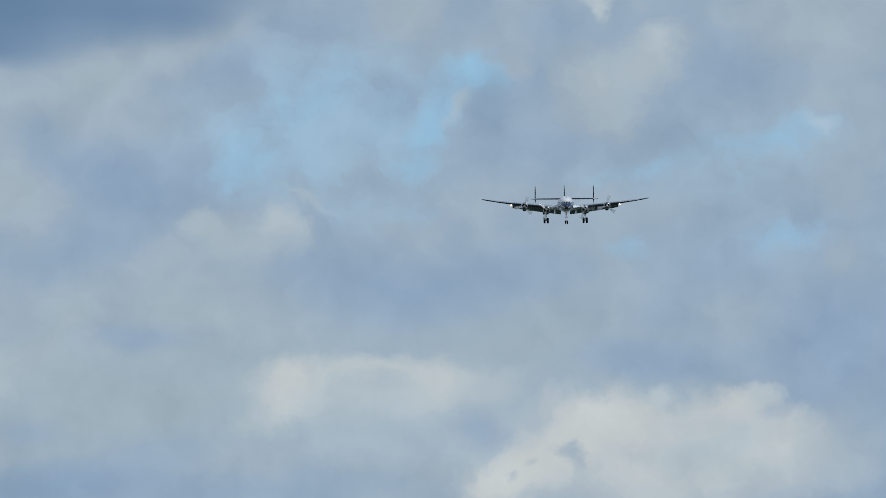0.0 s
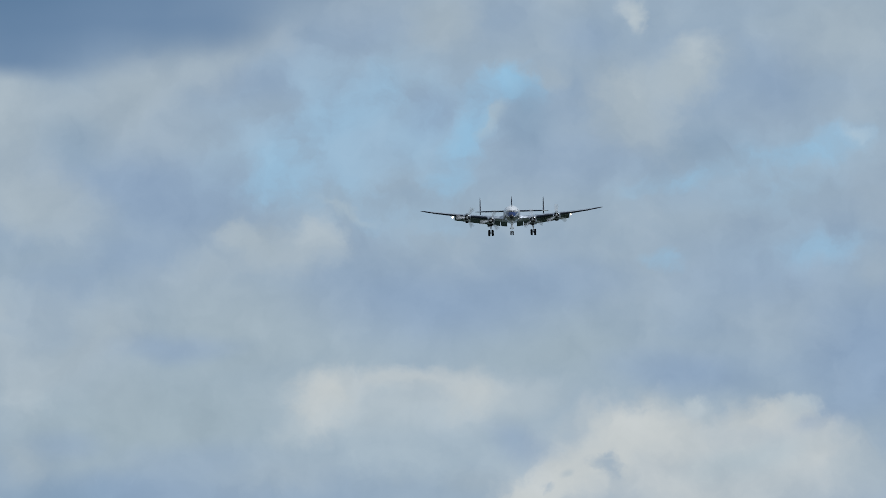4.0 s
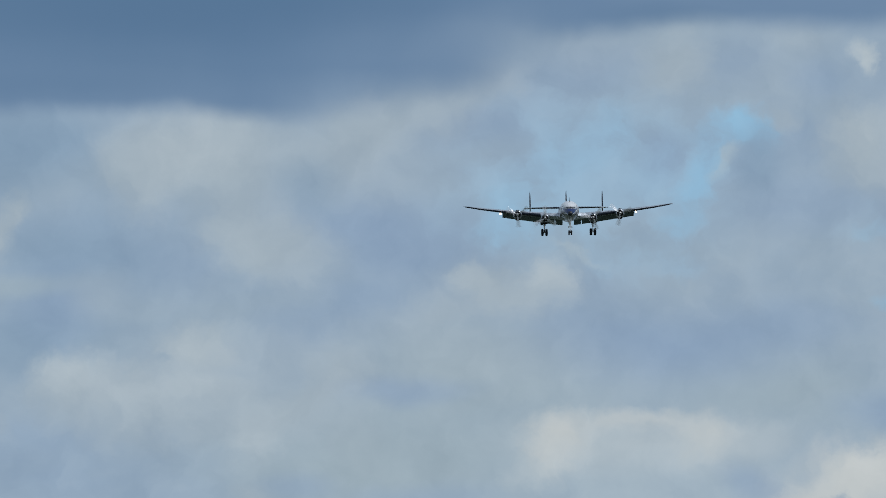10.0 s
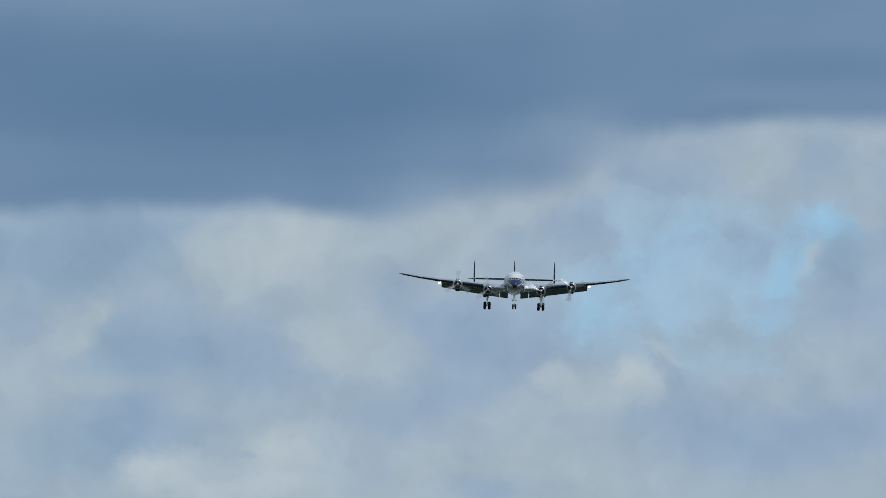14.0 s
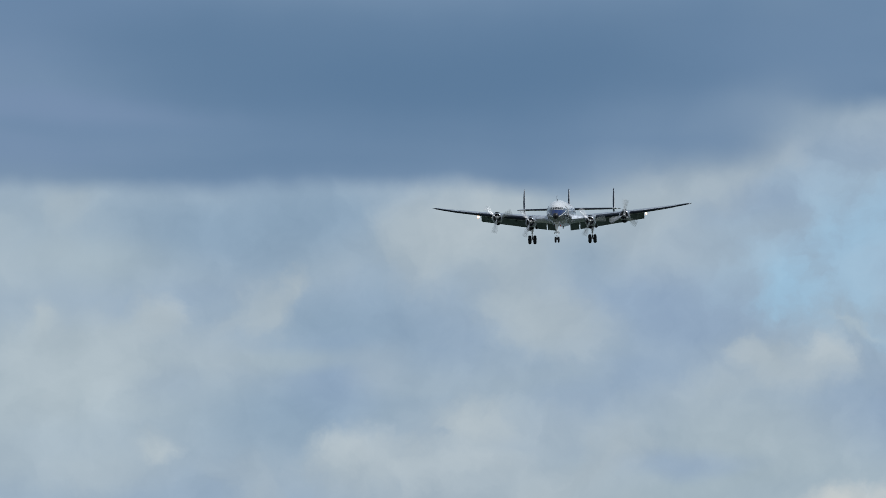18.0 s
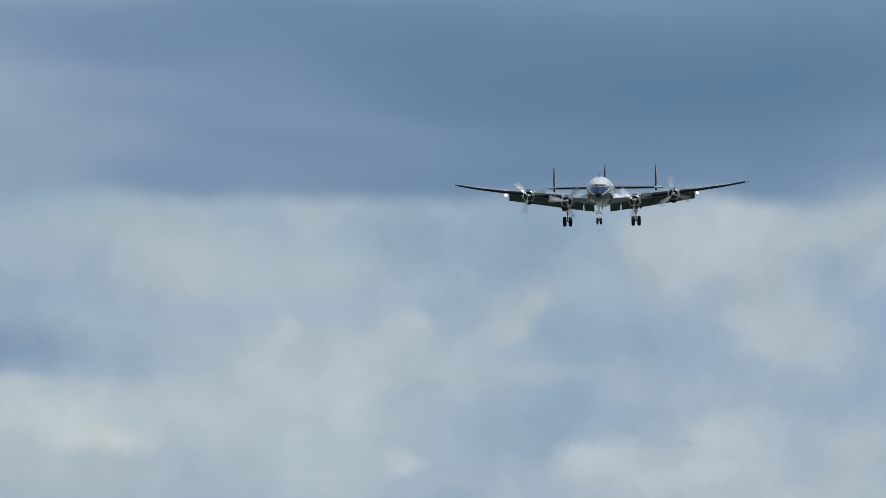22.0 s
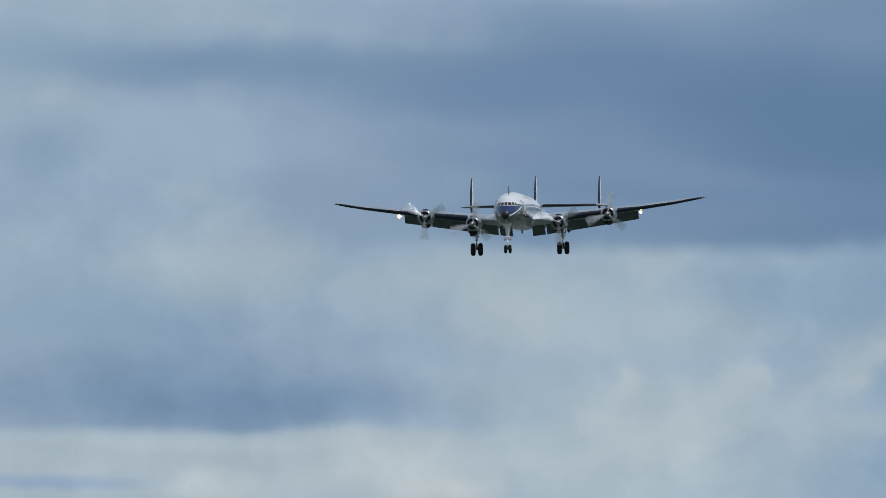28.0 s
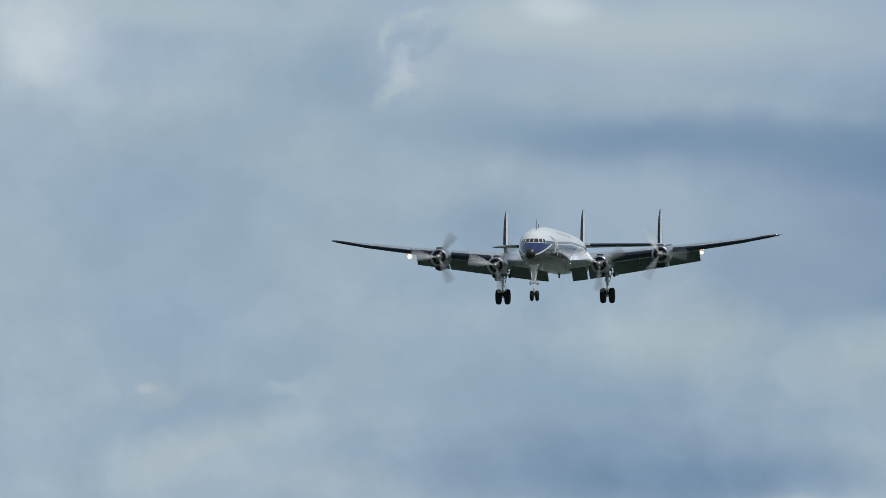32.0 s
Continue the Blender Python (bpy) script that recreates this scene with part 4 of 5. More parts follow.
stations = [s for a, b in zip(BODY, BODY[1:]) for s in ([a[0] + (b[0] - a[0]) * k / 3 for k in range(3)] if a[0] > 0.3 else [a[0]])] + [36.0]
stations = [s for s in stations if s >= 0.2]
fuselage = part("fuselage", mesh("fuselage", *rings([[hull(s, 360 * j / 56) for j in range(56)] for s in stations])), PAINT, plane)
part("radome", mesh("radome", *rings([[hull(s, 360 * j / 32, 0.012) for j in range(32)] for s in (0.0, 0.03, 0.06, 0.12, 0.2, 0.28, 0.34)])), RADOME, fuselage, "black nose radome")


def hull_patch(name, aft0, aft1, t0, t1, material, parent, out=0.012, skew=0.0, label=""):
    """A panel that follows the skin; skew moves its lower edge aft."""
    loops = []
    for o in (out, -0.03):
        for i in range(5):
            s = aft0 + (aft1 - aft0) * i / 4
            loops.append([hull(s + skew * k / 4, t0 + (t1 - t0) * k / 4, o) for k in range(5)])
    verts = [p for lp in loops for p in lp]
    faces = [(i * 5 + k, i * 5 + k + 1, i * 5 + k + 6, i * 5 + k + 5) for i in range(4) for k in range(4)]
    faces += [tuple(25 + q for q in f) for f in faces]
    rim = [k for k in range(5)] + [i * 5 + 4 for i in range(1, 5)] + [20 + k for k in range(3, -1, -1)] + [i * 5 for i in range(3, 0, -1)]
    faces += [(rim[i], rim[(i + 1) % 16], 25 + rim[(i + 1) % 16], 25 + rim[i]) for i in range(16)]
    return part(name, mesh(name, verts, faces), material, parent, label)


# windscreen: small upright panes round the flight deck
def at_height(aft, z):
    """Degrees from the top at which the skin has the height z."""
    w, h, c = interp(BODY, aft)
    return math.degrees(math.acos(max(-1, min(1, (z - c) / h))))


def windscreen_pane(y0, y1, z0, z1):
    """A pane between two distances from the middle, on the skin where it has that height; with a frame round it."""
    def skin(y, z):
        s = 0.5
        while s < 8:
            w, h, c = interp(BODY, s)
            if (y / w) ** 2 + ((z - c) / h) ** 2 <= 1:
                break
            s += 0.01
        return Vector((NOSE - s, y, z))
    def slab(a0, a1, b0, b1, out):
        nv = []
        for o in (out, -0.05):
            for i in range(4):
                for k in range(4):
                    q = skin((a0 + (a1 - a0) * i / 3) * (1 - 0.14 * k / 3), b0 + (b1 - b0) * k / 3)
                    nv.append(q + Vector((0.75, 0.4 * (1 if q.y > 0 else -1) * min(1, abs(q.y)), 0.5)).normalized() * o)
        f = [(i * 4 + k, i * 4 + k + 1, i * 4 + k + 5, i * 4 + k + 4) for i in range(3) for k in range(3)]
        f += [tuple(16 + q for q in g) for g in f]
        rim = [0, 1, 2, 3, 7, 11, 15, 14, 13, 12, 8, 4]
        f += [(rim[i], rim[(i + 1) % 12], 16 + rim[(i + 1) % 12], 16 + rim[i]) for i in range(12)]
        return nv, f
    g = 0.025
    fr = part("windscreen_frame", mesh("windscreen_frame", *slab(y0 - g, y1 + g, z0 - g, z1 + g, 0.012)), WHITE, fuselage)
    part("windscreen_pane", mesh("windscreen_pane", *slab(y0, y1, z0, z1, 0.024)), GLASS, fr)


windscreen_pane(-0.15, 0.15, -0.27, 0.05)
for y0, y1 in ((0.22, 0.54), (0.62, 0.82), (0.89, 1.02)):
    windscreen_pane(y0, y1, -0.27, 0.05)
    windscreen_pane(-y1, -y0, -0.27, 0.05)

# cabin windows on both sides
for side in (1, -1):
    for i in range(19):
        s = 6.4 + i * 1.12
        if 12.6 < s < 13.2:
            continue
        t = at_height(s, -0.13 + 0.34 * max(0.0, min(1.0, (s - 6) / 8)))
        hull_patch("cabin_window", s, s + 0.28, side * (t - 2.8), side * (t + 2.8), GLASS, fuselage, 0.008)
    # passenger door and crew door
    hull_patch("cabin_door", 25.6, 26.4, side * 62, side * 118, SKIN, fuselage, 0.01) if side > 0 else None
# winged badge behind the flight deck: two pale legs, a grey body between, a dark wing raised forward
def hull_stroke(name, ends, width, material, parent, label=""):
    """A painted stroke along the skin through points (metres aft, height), on one side."""
    side, pts = ends
    for (a0, z0), (a1, z1) in zip(pts, pts[1:]):
        rows = []
        for i in range(5):
            a, z = a0 + (a1 - a0) * i / 4, z0 + (z1 - z0) * i / 4
            rows.append([hull(a + d, side * at_height(a + d, z), 0.02) for d in (-width / 2, width / 2)] + [hull(a + d, side * at_height(a + d, z), -0.02) for d in (width / 2, -width / 2)])
        part(name, mesh(name, *rings(rows)), material, parent, label)


for side in (1, -1):
    hull_stroke("badge_body", (side, ((5.25, 0.02), (5.3, -0.6))), 0.6, GREY, fuselage, "grey body of a winged badge")
    hull_stroke("badge_leg", (side, ((4.95, 0.02), (4.95, -0.5), (4.72, -0.98))), 0.2, WHITE, fuselage, "white stroke of the badge")
    hull_stroke("badge_leg", (side, ((5.65, 0.02), (5.6, -0.5), (6.0, -1.15))), 0.22, WHITE, fuselage, "white stroke of the badge")
    hull_stroke("badge_wing", (side, ((4.3, 0.36), (4.55, 0.2), (5.0, -0.02))), 0.26, SLATE_PAINT, fuselage, "dark grey raised wing of the badge")
# faded title on the roof, as plain bars
for side in (1, -1):
    for i in range(9):
        s = 8.2 + i * 0.95
        hull_patch("title_bar", s, s + 0.55, side * (at_height(s, 0.92)), side * (at_height(s, 0.66)), TITLE, fuselage, 0.006)

# masts, probes and beacons
top = lambda s: hull(s, 0)
part("antenna_mast", mesh("antenna_mast", *join(rod(top(4.2) - Vector((0, 0, 0.05)), top(4.3) + Vector((0, 0, 0.8)), 0.034, 0.02), rod(top(4.3) + Vector((0, 0, 0.79)), top(4.3) + Vector((0, 0, 0.85)), 0.026, 0.012))), RADOME, fuselage, "dark radio mast")
part("antenna_stub", mesh("antenna_stub", *rod(top(5.6) - Vector((0, 0, 0.05)), top(5.7) + Vector((0, 0, 0.28)), 0.03, 0.018)), RADOME, fuselage)
part("belly_beacon", mesh("belly_beacon", *turned([(-0.06, 0.01), (-0.04, 0.05), (0, 0.06), (0.04, 0.05), (0.06, 0.01)], 14, hull(12.2, 180, 0.05))), RED, fuselage, "red anti-collision lamp")
part("belly_antenna", mesh("belly_antenna", *join(block(hull(19, 180) + Vector((-0.25, -0.06, -0.28)), hull(19, 180) + Vector((0.15, 0.06, 0.05)), 0.03))), NAVY, fuselage)
for q in (1, -1):
    hull_patch("nose_hatch", 2.4, 3.1, q * 150, q * 164, SKIN, fuselage, 0.01)
for y in (-0.5, 0.5):
    b = Vector((NOSE - 1.75, y, -1.75))
    part("pitot_probe", mesh("pitot_probe", *join(rod(b, b + Vector((0.05, 0, -0.3)), 0.025), rod(b + Vector((-0.1, 0, -0.3)), b + Vector((0.4, 0, -0.3)), 0.02, 0.012))), STEEL, fuselage)

# ---- wings ----
LE = [(0, 4.75), (4, 4.3), (10, 3.45), (15.5, 2.68), (17, 2.4), (17.8, 2.12), (18.4, 1.72), (18.68, 1.3), (18.73, 1.12)]
TE = [(0, -1.7), (4, -1.3), (10, -0.45), (15.5, 0.22), (17, 0.46), (17.8, 0.66), (18.4, 0.86), (18.68, 1.02), (18.73, 1.09)]


def wing_at(y):
    """Leading edge, chord, thickness ratio and height of the wing's chord line."""
    le, te = interp(LE, y)[0], interp(TE, y)[0]
    return le, le - te, 0.18 - 0.008 * min(1, y / 17.0), interp(WING_Z, y)[0]


WING_Z = [(0, -1.5), (9, -0.52), (12, -0.17), (15.5, 0.28), (18.73, 0.81)]
FLAP_END = 11.75


def boot_loop(y, side, above=0.03, below=0.15, n=8):
    """The rubber boot's outline: a little way over the top, farther round below."""
    le, c, t, z = wing_at(y)
    up = foil(le, c, t, z, above, 0.0, n, 0.014)[:n + 1]
    lo = foil(le, c, t, z, below, 0.0, n, 0.014)[n + 1:]
    return [(px, side * y, pz) for px, pz in up + lo]


def wing_loop(y, side, upto=1.0, start=0.0, grow=0.0, n=14):
    le, c, t, z = wing_at(y)
    return [(px, side * y, pz) for px, pz in foil(le, c, t, z, upto, start, n, grow)]


BOOT_TOP = [(0, 0.03), (10, 0.03), (12, 0.006), (16.5, 0.006), (18, 0.06), (18.7, 0.12)]      # share of the chord that the boot covers above and below
BOOT_LOW = [(0, 0.15), (16.5, 0.15), (18, 0.35), (18.7, 0.5)]
NACELLES = ((4.27, 7.6, -1.66), (9.14, 6.45, -0.88))     # distance from the middle, spinner tip, height of the axis

for side in (1, -1):
    ys = [0.6, 1.5, 2.5, 4, 6, 8, 10, FLAP_END]
    inner = [wing_loop(y, side, 0.8, n=14) for y in ys]
    outer = [wing_loop(y, side, 1.0) for y in (FLAP_END + 0.02, 13, 14, 15, 15.5, 16.2, 17, 17.4, 17.8, 18.1, 18.4, 18.55, 18.68, 18.73)]
    wing = part("wing", mesh("wing", *join(rings(inner), rings(outer))), WING, plane, "bare metal wing with black leading edge")
    # rubber boots along the leading edge
    for y0, y1 in ((5.0, 8.4), (9.9, 18.72)):
        spans = [y0 + (y1 - y0) * i / 30 for i in range(31)]
        loops = [boot_loop(y, side, interp(BOOT_TOP, y)[0], interp(BOOT_LOW, y)[0]) for y in spans]
        part("deicing_boot", mesh("deicing_boot", *rings(loops)), BOOT, wing, "black rubber leading-edge boot")
    # flaps, run out and down
    for y0, y1, c0, c1 in ((1.0, 2.28, 1.75, 1.75), (2.42, 4.1, 1.75, 1.68), (4.45, 9.06, 1.67, 1.43), (9.12, FLAP_END, 1.42, 1.3)):
        loops = []
        for y, c in ((y0, c0), (y1, c1)):
            le, ch, t, z = wing_at(y)
            ox, oz, a = le - 0.8 * ch - 0.15, z - 0.15, radians(41)
            loops.append([(ox + (px * math.cos(a) + pz * math.sin(a)), side * y, oz + (px * math.sin(a) * 1.0 + pz * math.cos(a))) for px, pz in foil(0, c, 0.12, 0, n=8)])
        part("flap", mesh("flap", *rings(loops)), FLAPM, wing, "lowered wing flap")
    for y in (2.35, 6.7, 10.8):
        le, ch, t, z = wing_at(y)
        p = Vector((le - 0.8 * ch, side * y, z - 0.05))
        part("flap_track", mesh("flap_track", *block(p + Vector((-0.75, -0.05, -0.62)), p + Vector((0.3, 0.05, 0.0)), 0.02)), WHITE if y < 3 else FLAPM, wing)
    # aileron with its seam
    loops = [[(px, side * y, pz) for px, pz in foil(wing_at(y)[0] - 0.8 * wing_at(y)[1], wing_at(y)[1] * 0.2, 0.2, wing_at(y)[3] + 0.002, n=6, grow=0.01)] for y in (FLAP_END + 0.1, 13.5, 15.5, 16.6)]
    part("aileron", mesh("aileron", *rings(loops)), SKIN, wing)
    # landing light run out below the wing
    le, ch, t, z = wing_at(12.11)
    lx, lz, lr = LIGHT_X, LIGHT_Z, 0.16 if side < 0 else 0.12
    can = part("landing_light", mesh("landing_light", *turned([(-0.22, 0.06), (-0.18, 0.13), (0.0, lr), (0.03, lr), (0.03, lr - 0.02)], 20, (lx, side * 12.11, lz))), STEEL, wing, "lit landing light on a short arm")
    part("lens", mesh("lens", *turned([(0.034, lr - 0.01), (0.06, lr * 0.6), (0.07, 0.02)], 20, (lx, side * 12.11, lz))), BEAM, can)
    # added ring outside the lens; its glow stands in for the lamp's glare
    part("glare_ring", mesh("glare_ring", *turned([(0.032, lr - 0.012), (0.045, lr + 0.02), (0.03, lr + 0.05), (0.015, lr + 0.03)], 20, (lx, side * 12.11, lz), caps=False)), GLARE, can, "warm glowing ring added for the lamp's glare")
    part("arm", mesh("arm", *rod((lx - 0.1, side * 12.11, lz), (lx - 0.35, side * 12.11, z), 0.05)), STEEL, can)
    # root light in the fillet
    le, ch, t, z = wing_at(2.0)
    part("root_light", mesh("root_light", *turned([(-0.25, 0.12), (0.07, 0.12), (0.09, 0.1), (0.07, 0.06), (0.02, 0.04)], 16, (5.55, side * 1.64, -1.62))), STEEL, wing)
    # wing fillet
    loops = []
    for k in range(9):
        f = k / 8
        y = 1.2 + 2.2 * f
        le, ch, t, z = wing_at(y)
        gr = 0.55 * (1 - f) ** 2
        loops.append([(px, side * y, pz) for px, pz in foil(le + gr, ch * 0.92 + gr, t + 0.06 * (1 - f) ** 2, z + 0.1 * (1 - f), n=12)])
    part("wing_fillet", mesh("wing_fillet", *rings(loops)), FILLET, wing)


# ---- engines ----
def blade_mesh():
    """One paddle blade along +z, turning about x."""
    loops = []
    for r, w, t, a in ((0.16, 0.1, 0.09, 60), (0.4, 0.13, 0.1, 55), (0.7, 0.26, 0.075, 45), (1.1, 0.34, 0.06, 36), (1.6, 0.37, 0.045, 28), (2.0, 0.36, 0.035, 23), (2.2, 0.29, 0.025, 21), (2.29, 0.2, 0.015, 20)):
        c, s = math.cos(radians(a)), math.sin(radians(a))
        lp = []
        for j in range(12):
            q = 2 * math.pi * j / 12
            u, v = w / 2 * math.cos(q), t / 2 * math.sin(q)
            lp.append((u * s + v * c, v * s - u * c, r))
        loops.append(lp)
    return mesh("blade", *rings(loops))


BLADE_MESH = blade_mesh()
SPINNER = mesh("propeller_hub", *turned([(0.0, 0.02), (-0.04, 0.09), (-0.15, 0.16), (-0.35, 0.22), (-0.55, 0.24), (-0.6, 0.2)], 20))
propellers = []

for side in (1, -1):
    for which, (ny, tip, nz) in enumerate(NACELLES):
        c = (tip, side * ny, nz)
        end = -1.9 if which == 0 else -0.9
        L = tip - end
        body = turned([(-2.15, 0.66), (-2.6, 0.7), (-3.4, 0.7), (-4.4, 0.64), (-L + 2.2, 0.5), (-L + 1.0, 0.3), (-L, 0.04)], 28, c)
        body = ([(x, y, z + 0.35 * max(0.0, min(1.0, (tip - 2.2 - x) / 4)) ** 1.3) for x, y, z in body[0]], body[1])
        nac = part("nacelle", mesh("nacelle", *body), SKIN, plane, "bare metal engine nacelle")
        part("cowl", mesh("cowl", *turned([(-1.1, 0.5), (-0.78, 0.52), (-0.7, 0.55), (-0.66, 0.6), (-0.7, 0.66), (-0.85, 0.72), (-1.2, 0.77), (-1.7, 0.78), (-2.1, 0.76), (-2.1, 0.7)], 36, c, caps=False)), COWL, nac, "polished ring cowl")
        # cowl flaps, a little open
        for j in range(12):
            a0, a1 = 2 * math.pi * (j + 0.06) / 12, 2 * math.pi * (j + 0.94) / 12
            v = []
            for x, r in ((-2.08, 0.765), (-2.45, 0.82), (-2.45, 0.805), (-2.08, 0.745)):
                v += [(c[0] + x, c[1] + r * math.cos(q), c[2] + r * math.sin(q)) for q in (a0, (a0 + a1) / 2, a1)]
            f = [(k * 3 + i, k * 3 + i + 1, ((k + 1) % 4) * 3 + i + 1, ((k + 1) % 4) * 3 + i) for k in range(4) for i in (0, 1)] + [(0, 3, 6, 9), (2, 11, 8, 5)]
            part("cowl_flap", mesh("cowl_flap", v, f), COWL, nac)
        # engine face with its cylinders and gear case
        part("engine_face", mesh("engine_face", *turned([(-1.08, 0.03), (-1.08, 0.5), (-1.2, 0.5)], 28, c)), ENGINE, nac)
        part("gear_case", mesh("gear_case", *turned([(-0.55, 0.2), (-0.62, 0.27), (-0.8, 0.31), (-1.1, 0.34)], 20, c)), STEEL, nac)
        for j in range(9):
            a = 2 * math.pi * j / 9
            d = Vector((0, math.cos(a), math.sin(a)))
            b0 = Vector(c) + Vector((-0.95, 0, 0))
            part("cylinder", mesh("cylinder", *join(*[rod(b0 + d * r, b0 + d * (r + 0.025), 0.085) for r in (0.34, 0.38, 0.42, 0.46)], rod(b0 + d * 0.3, b0 + d * 0.5, 0.06))), ENGINE, nac)
        # oil cooler intake below, exhaust stacks at the sides
        oc = rings([[(tip + x, side * ny + w * math.cos(2 * math.pi * j / 20), nz + z + h * math.sin(2 * math.pi * j / 20)) for j in range(20)] for x, w, h, z in
                    ((-1.5, 0.3, 0.1, -0.82), (-1.2, 0.36, 0.17, -0.84), (-1.15, 0.38, 0.2, -0.84), (-1.7, 0.43, 0.27, -0.8), (-2.6, 0.43, 0.3, -0.7), (-3.6, 0.3, 0.22, -0.5), (-4.2, 0.1, 0.08, -0.35))])
        part("oil_cooler", mesh("oil_cooler", *oc), SOOT, nac, "sooty oil cooler intake")
        scoop = rings([[(tip + x, side * ny + w * max(-1, min(1, 1.3 * math.cos(2 * math.pi * j / 20))), nz + z + h * max(-0.8, min(1, 1.25 * math.sin(2 * math.pi * j / 20)))) for j in range(20)] for x, w, h, z in
                       ((-1.3, 0.2, 0.03, 0.76), (-1.05, 0.22, 0.05, 0.77), (-1.02, 0.24, 0.07, 0.77), (-1.4, 0.28, 0.1, 0.76), (-2.4, 0.28, 0.12, 0.72), (-3.6, 0.2, 0.12, 0.62), (-4.4, 0.08, 0.06, 0.52))])
        part("air_scoop", mesh("air_scoop", *scoop), COWL, nac, "carburettor air scoop on top")
        for q in (-1, 1):
            e0 = Vector((tip - 2.3, side * ny + q * 0.66, nz - 0.35))
            part("exhaust_stack", mesh("exhaust_stack", *rod(e0, e0 + Vector((-0.7, q * 0.06, -0.08)), 0.09, 0.08)), SOOT, nac)
        hub = part("propeller", SPINNER, STEEL, plane, "three-bladed propeller turning fast")
        hub.location = c
        for k in range(3):
            b = part("blade", BLADE_MESH, BLADE, hub)
            b.location, b.rotation_euler = (-0.42, 0, 0), (2 * math.pi * k / 3, 0, 0)
        propellers.append((hub, c, side, which))


# ---- tail ----
STAB_Z = 0.87
for side in (1, -1):
    loops = []
    for y in (0.2, 1.5, 3.5, 5.5, 6.9, 7.3, 7.5, 7.58):
        f = y / 7.62
        k = 1 if y < 6.5 else math.sqrt(max(0.02, 1 - ((y - 6.5) / 1.12) ** 2))
        ch = (3.6 - 1.5 * f) * k
        loops.append([(px, side * y, pz) for px, pz in foil(-14.4 - 0.9 * f - (1 - k) * 1.2, ch, 0.11, STAB_Z, n=10, camber=0)])
    st = part("tailplane", mesh("tailplane", *rings(loops)), WING, plane)
    loops = []
    for y in (0.9, 3, 5, 6.3):
        f = y / 7.62
        loops.append([(px, side * y, pz) for px, pz in foil(-14.4 - 0.9 * f, 3.6 - 1.5 * f, 0.11, STAB_Z, 0.07, n=6, grow=0.006, camber=0)])
    part("deicing_boot", mesh("deicing_boot", *rings(loops)), BOOT, st)
    for ya, yb in ((0.7, 6.2),):
        loops = [[(px, side * y, pz) for px, pz in foil(-14.4 - 0.9 * y / 7.62 - 0.68 * (3.6 - 1.5 * y / 7.62), 0.34 * (3.6 - 1.5 * y / 7.62), 0.13, STAB_Z - 0.004, n=6, grow=0.012, camber=0)] for y in (ya, 3.5, yb)]
        part("elevator", mesh("elevator", *rings(loops)), GREY, st)


def fin_loops(x0, y, z0, z1, base, upto=1.0, grow=0.0, n=10):
    """An upright oval fin from z0 to z1, widest at base height."""
    loops = []
    for i in range(15):
        z = z0 + (z1 - z0) * (0.5 - 0.5 * math.cos(math.pi * i / 14))
        top_part = z > base
        f = (z - base) / ((z1 if top_part else z0) - base)
        k = math.sqrt(max(0.004, 1 - f ** (2.4 if top_part else 2.0)))
        ch = 2.75 * k
        le = x0 - 0.5 * (1 - k) * 2.75 - (0.35 * f if top_part else 0.25 * f)
        loops.append([(px, y + pz, z) for px, pz in foil(le, ch, 0.1, 0, upto, n=n, grow=grow, camber=0)])
    return loops


for y, z0, z1 in ((6.51, STAB_Z - 0.95, FIN_Z), (-6.51, STAB_Z - 0.95, FIN_Z), (0.0, STAB_Z - 0.1, FIN_Z + 0.08)):
    fin = part("fin", mesh("fin", *rings(fin_loops(-15.7, y, z0, z1, STAB_Z + 0.3))), WHITE, plane, "white oval tail fin with dark leading edge")
    part("deicing_boot", mesh("deicing_boot", *rings(fin_loops(-15.7, y, z0 - 0.02, z1 + 0.02, STAB_Z + 0.3, 0.11, 0.006, 6)[1:])), BOOT, fin)
    lo = fin_loops(-15.7, y, z0 + 0.2, z1 - 0.3, STAB_Z + 0.3)[2:-2]
    rud = []
    for lp in lo:
        xa, xb = max(p[0] for p in lp), min(p[0] for p in lp)
        rud.append([(px, y + pz, lp[0][2]) for px, pz in foil(xa - 0.6 * (xa - xb), 0.42 * (xa - xb), 0.12, 0, n=6, grow=0.012, camber=0)])
    part("rudder", mesh("rudder", *rings(rud)), GREY, fin)


# ---- undercarriage ----
def wheel_meshes(r, w):
    prof = [(-0.46, 0.56), (-0.5, 0.68), (-0.49, 0.78), (-0.43, 0.88), (-0.32, 0.955), (-0.17, 0.992), (0, 1.0), (0.17, 0.992), (0.32, 0.955), (0.43, 0.88), (0.49, 0.78), (0.5, 0.68), (0.46, 0.56)]
    loops = [[(r * q * math.cos(2 * math.pi * j / 32), w * a, r * q * math.sin(2 * math.pi * j / 32)) for j in range(32)] for a, q in prof]
    hubp = [(-0.42, 0.05), (-0.42, 0.2), (-0.34, 0.3), (-0.34, 0.5), (-0.46, 0.56), (-0.46, 0.6), (0.46, 0.6), (0.46, 0.56), (0.34, 0.5), (0.34, 0.3), (0.42, 0.2), (0.42, 0.05)]
    hl = [[(r * q * math.cos(2 * math.pi * j / 24), w * a, r * q * math.sin(2 * math.pi * j / 24)) for j in range(24)] for a, q in hubp]
    return mesh("tyre", *rings(loops)), mesh("rim", *rings(hl))


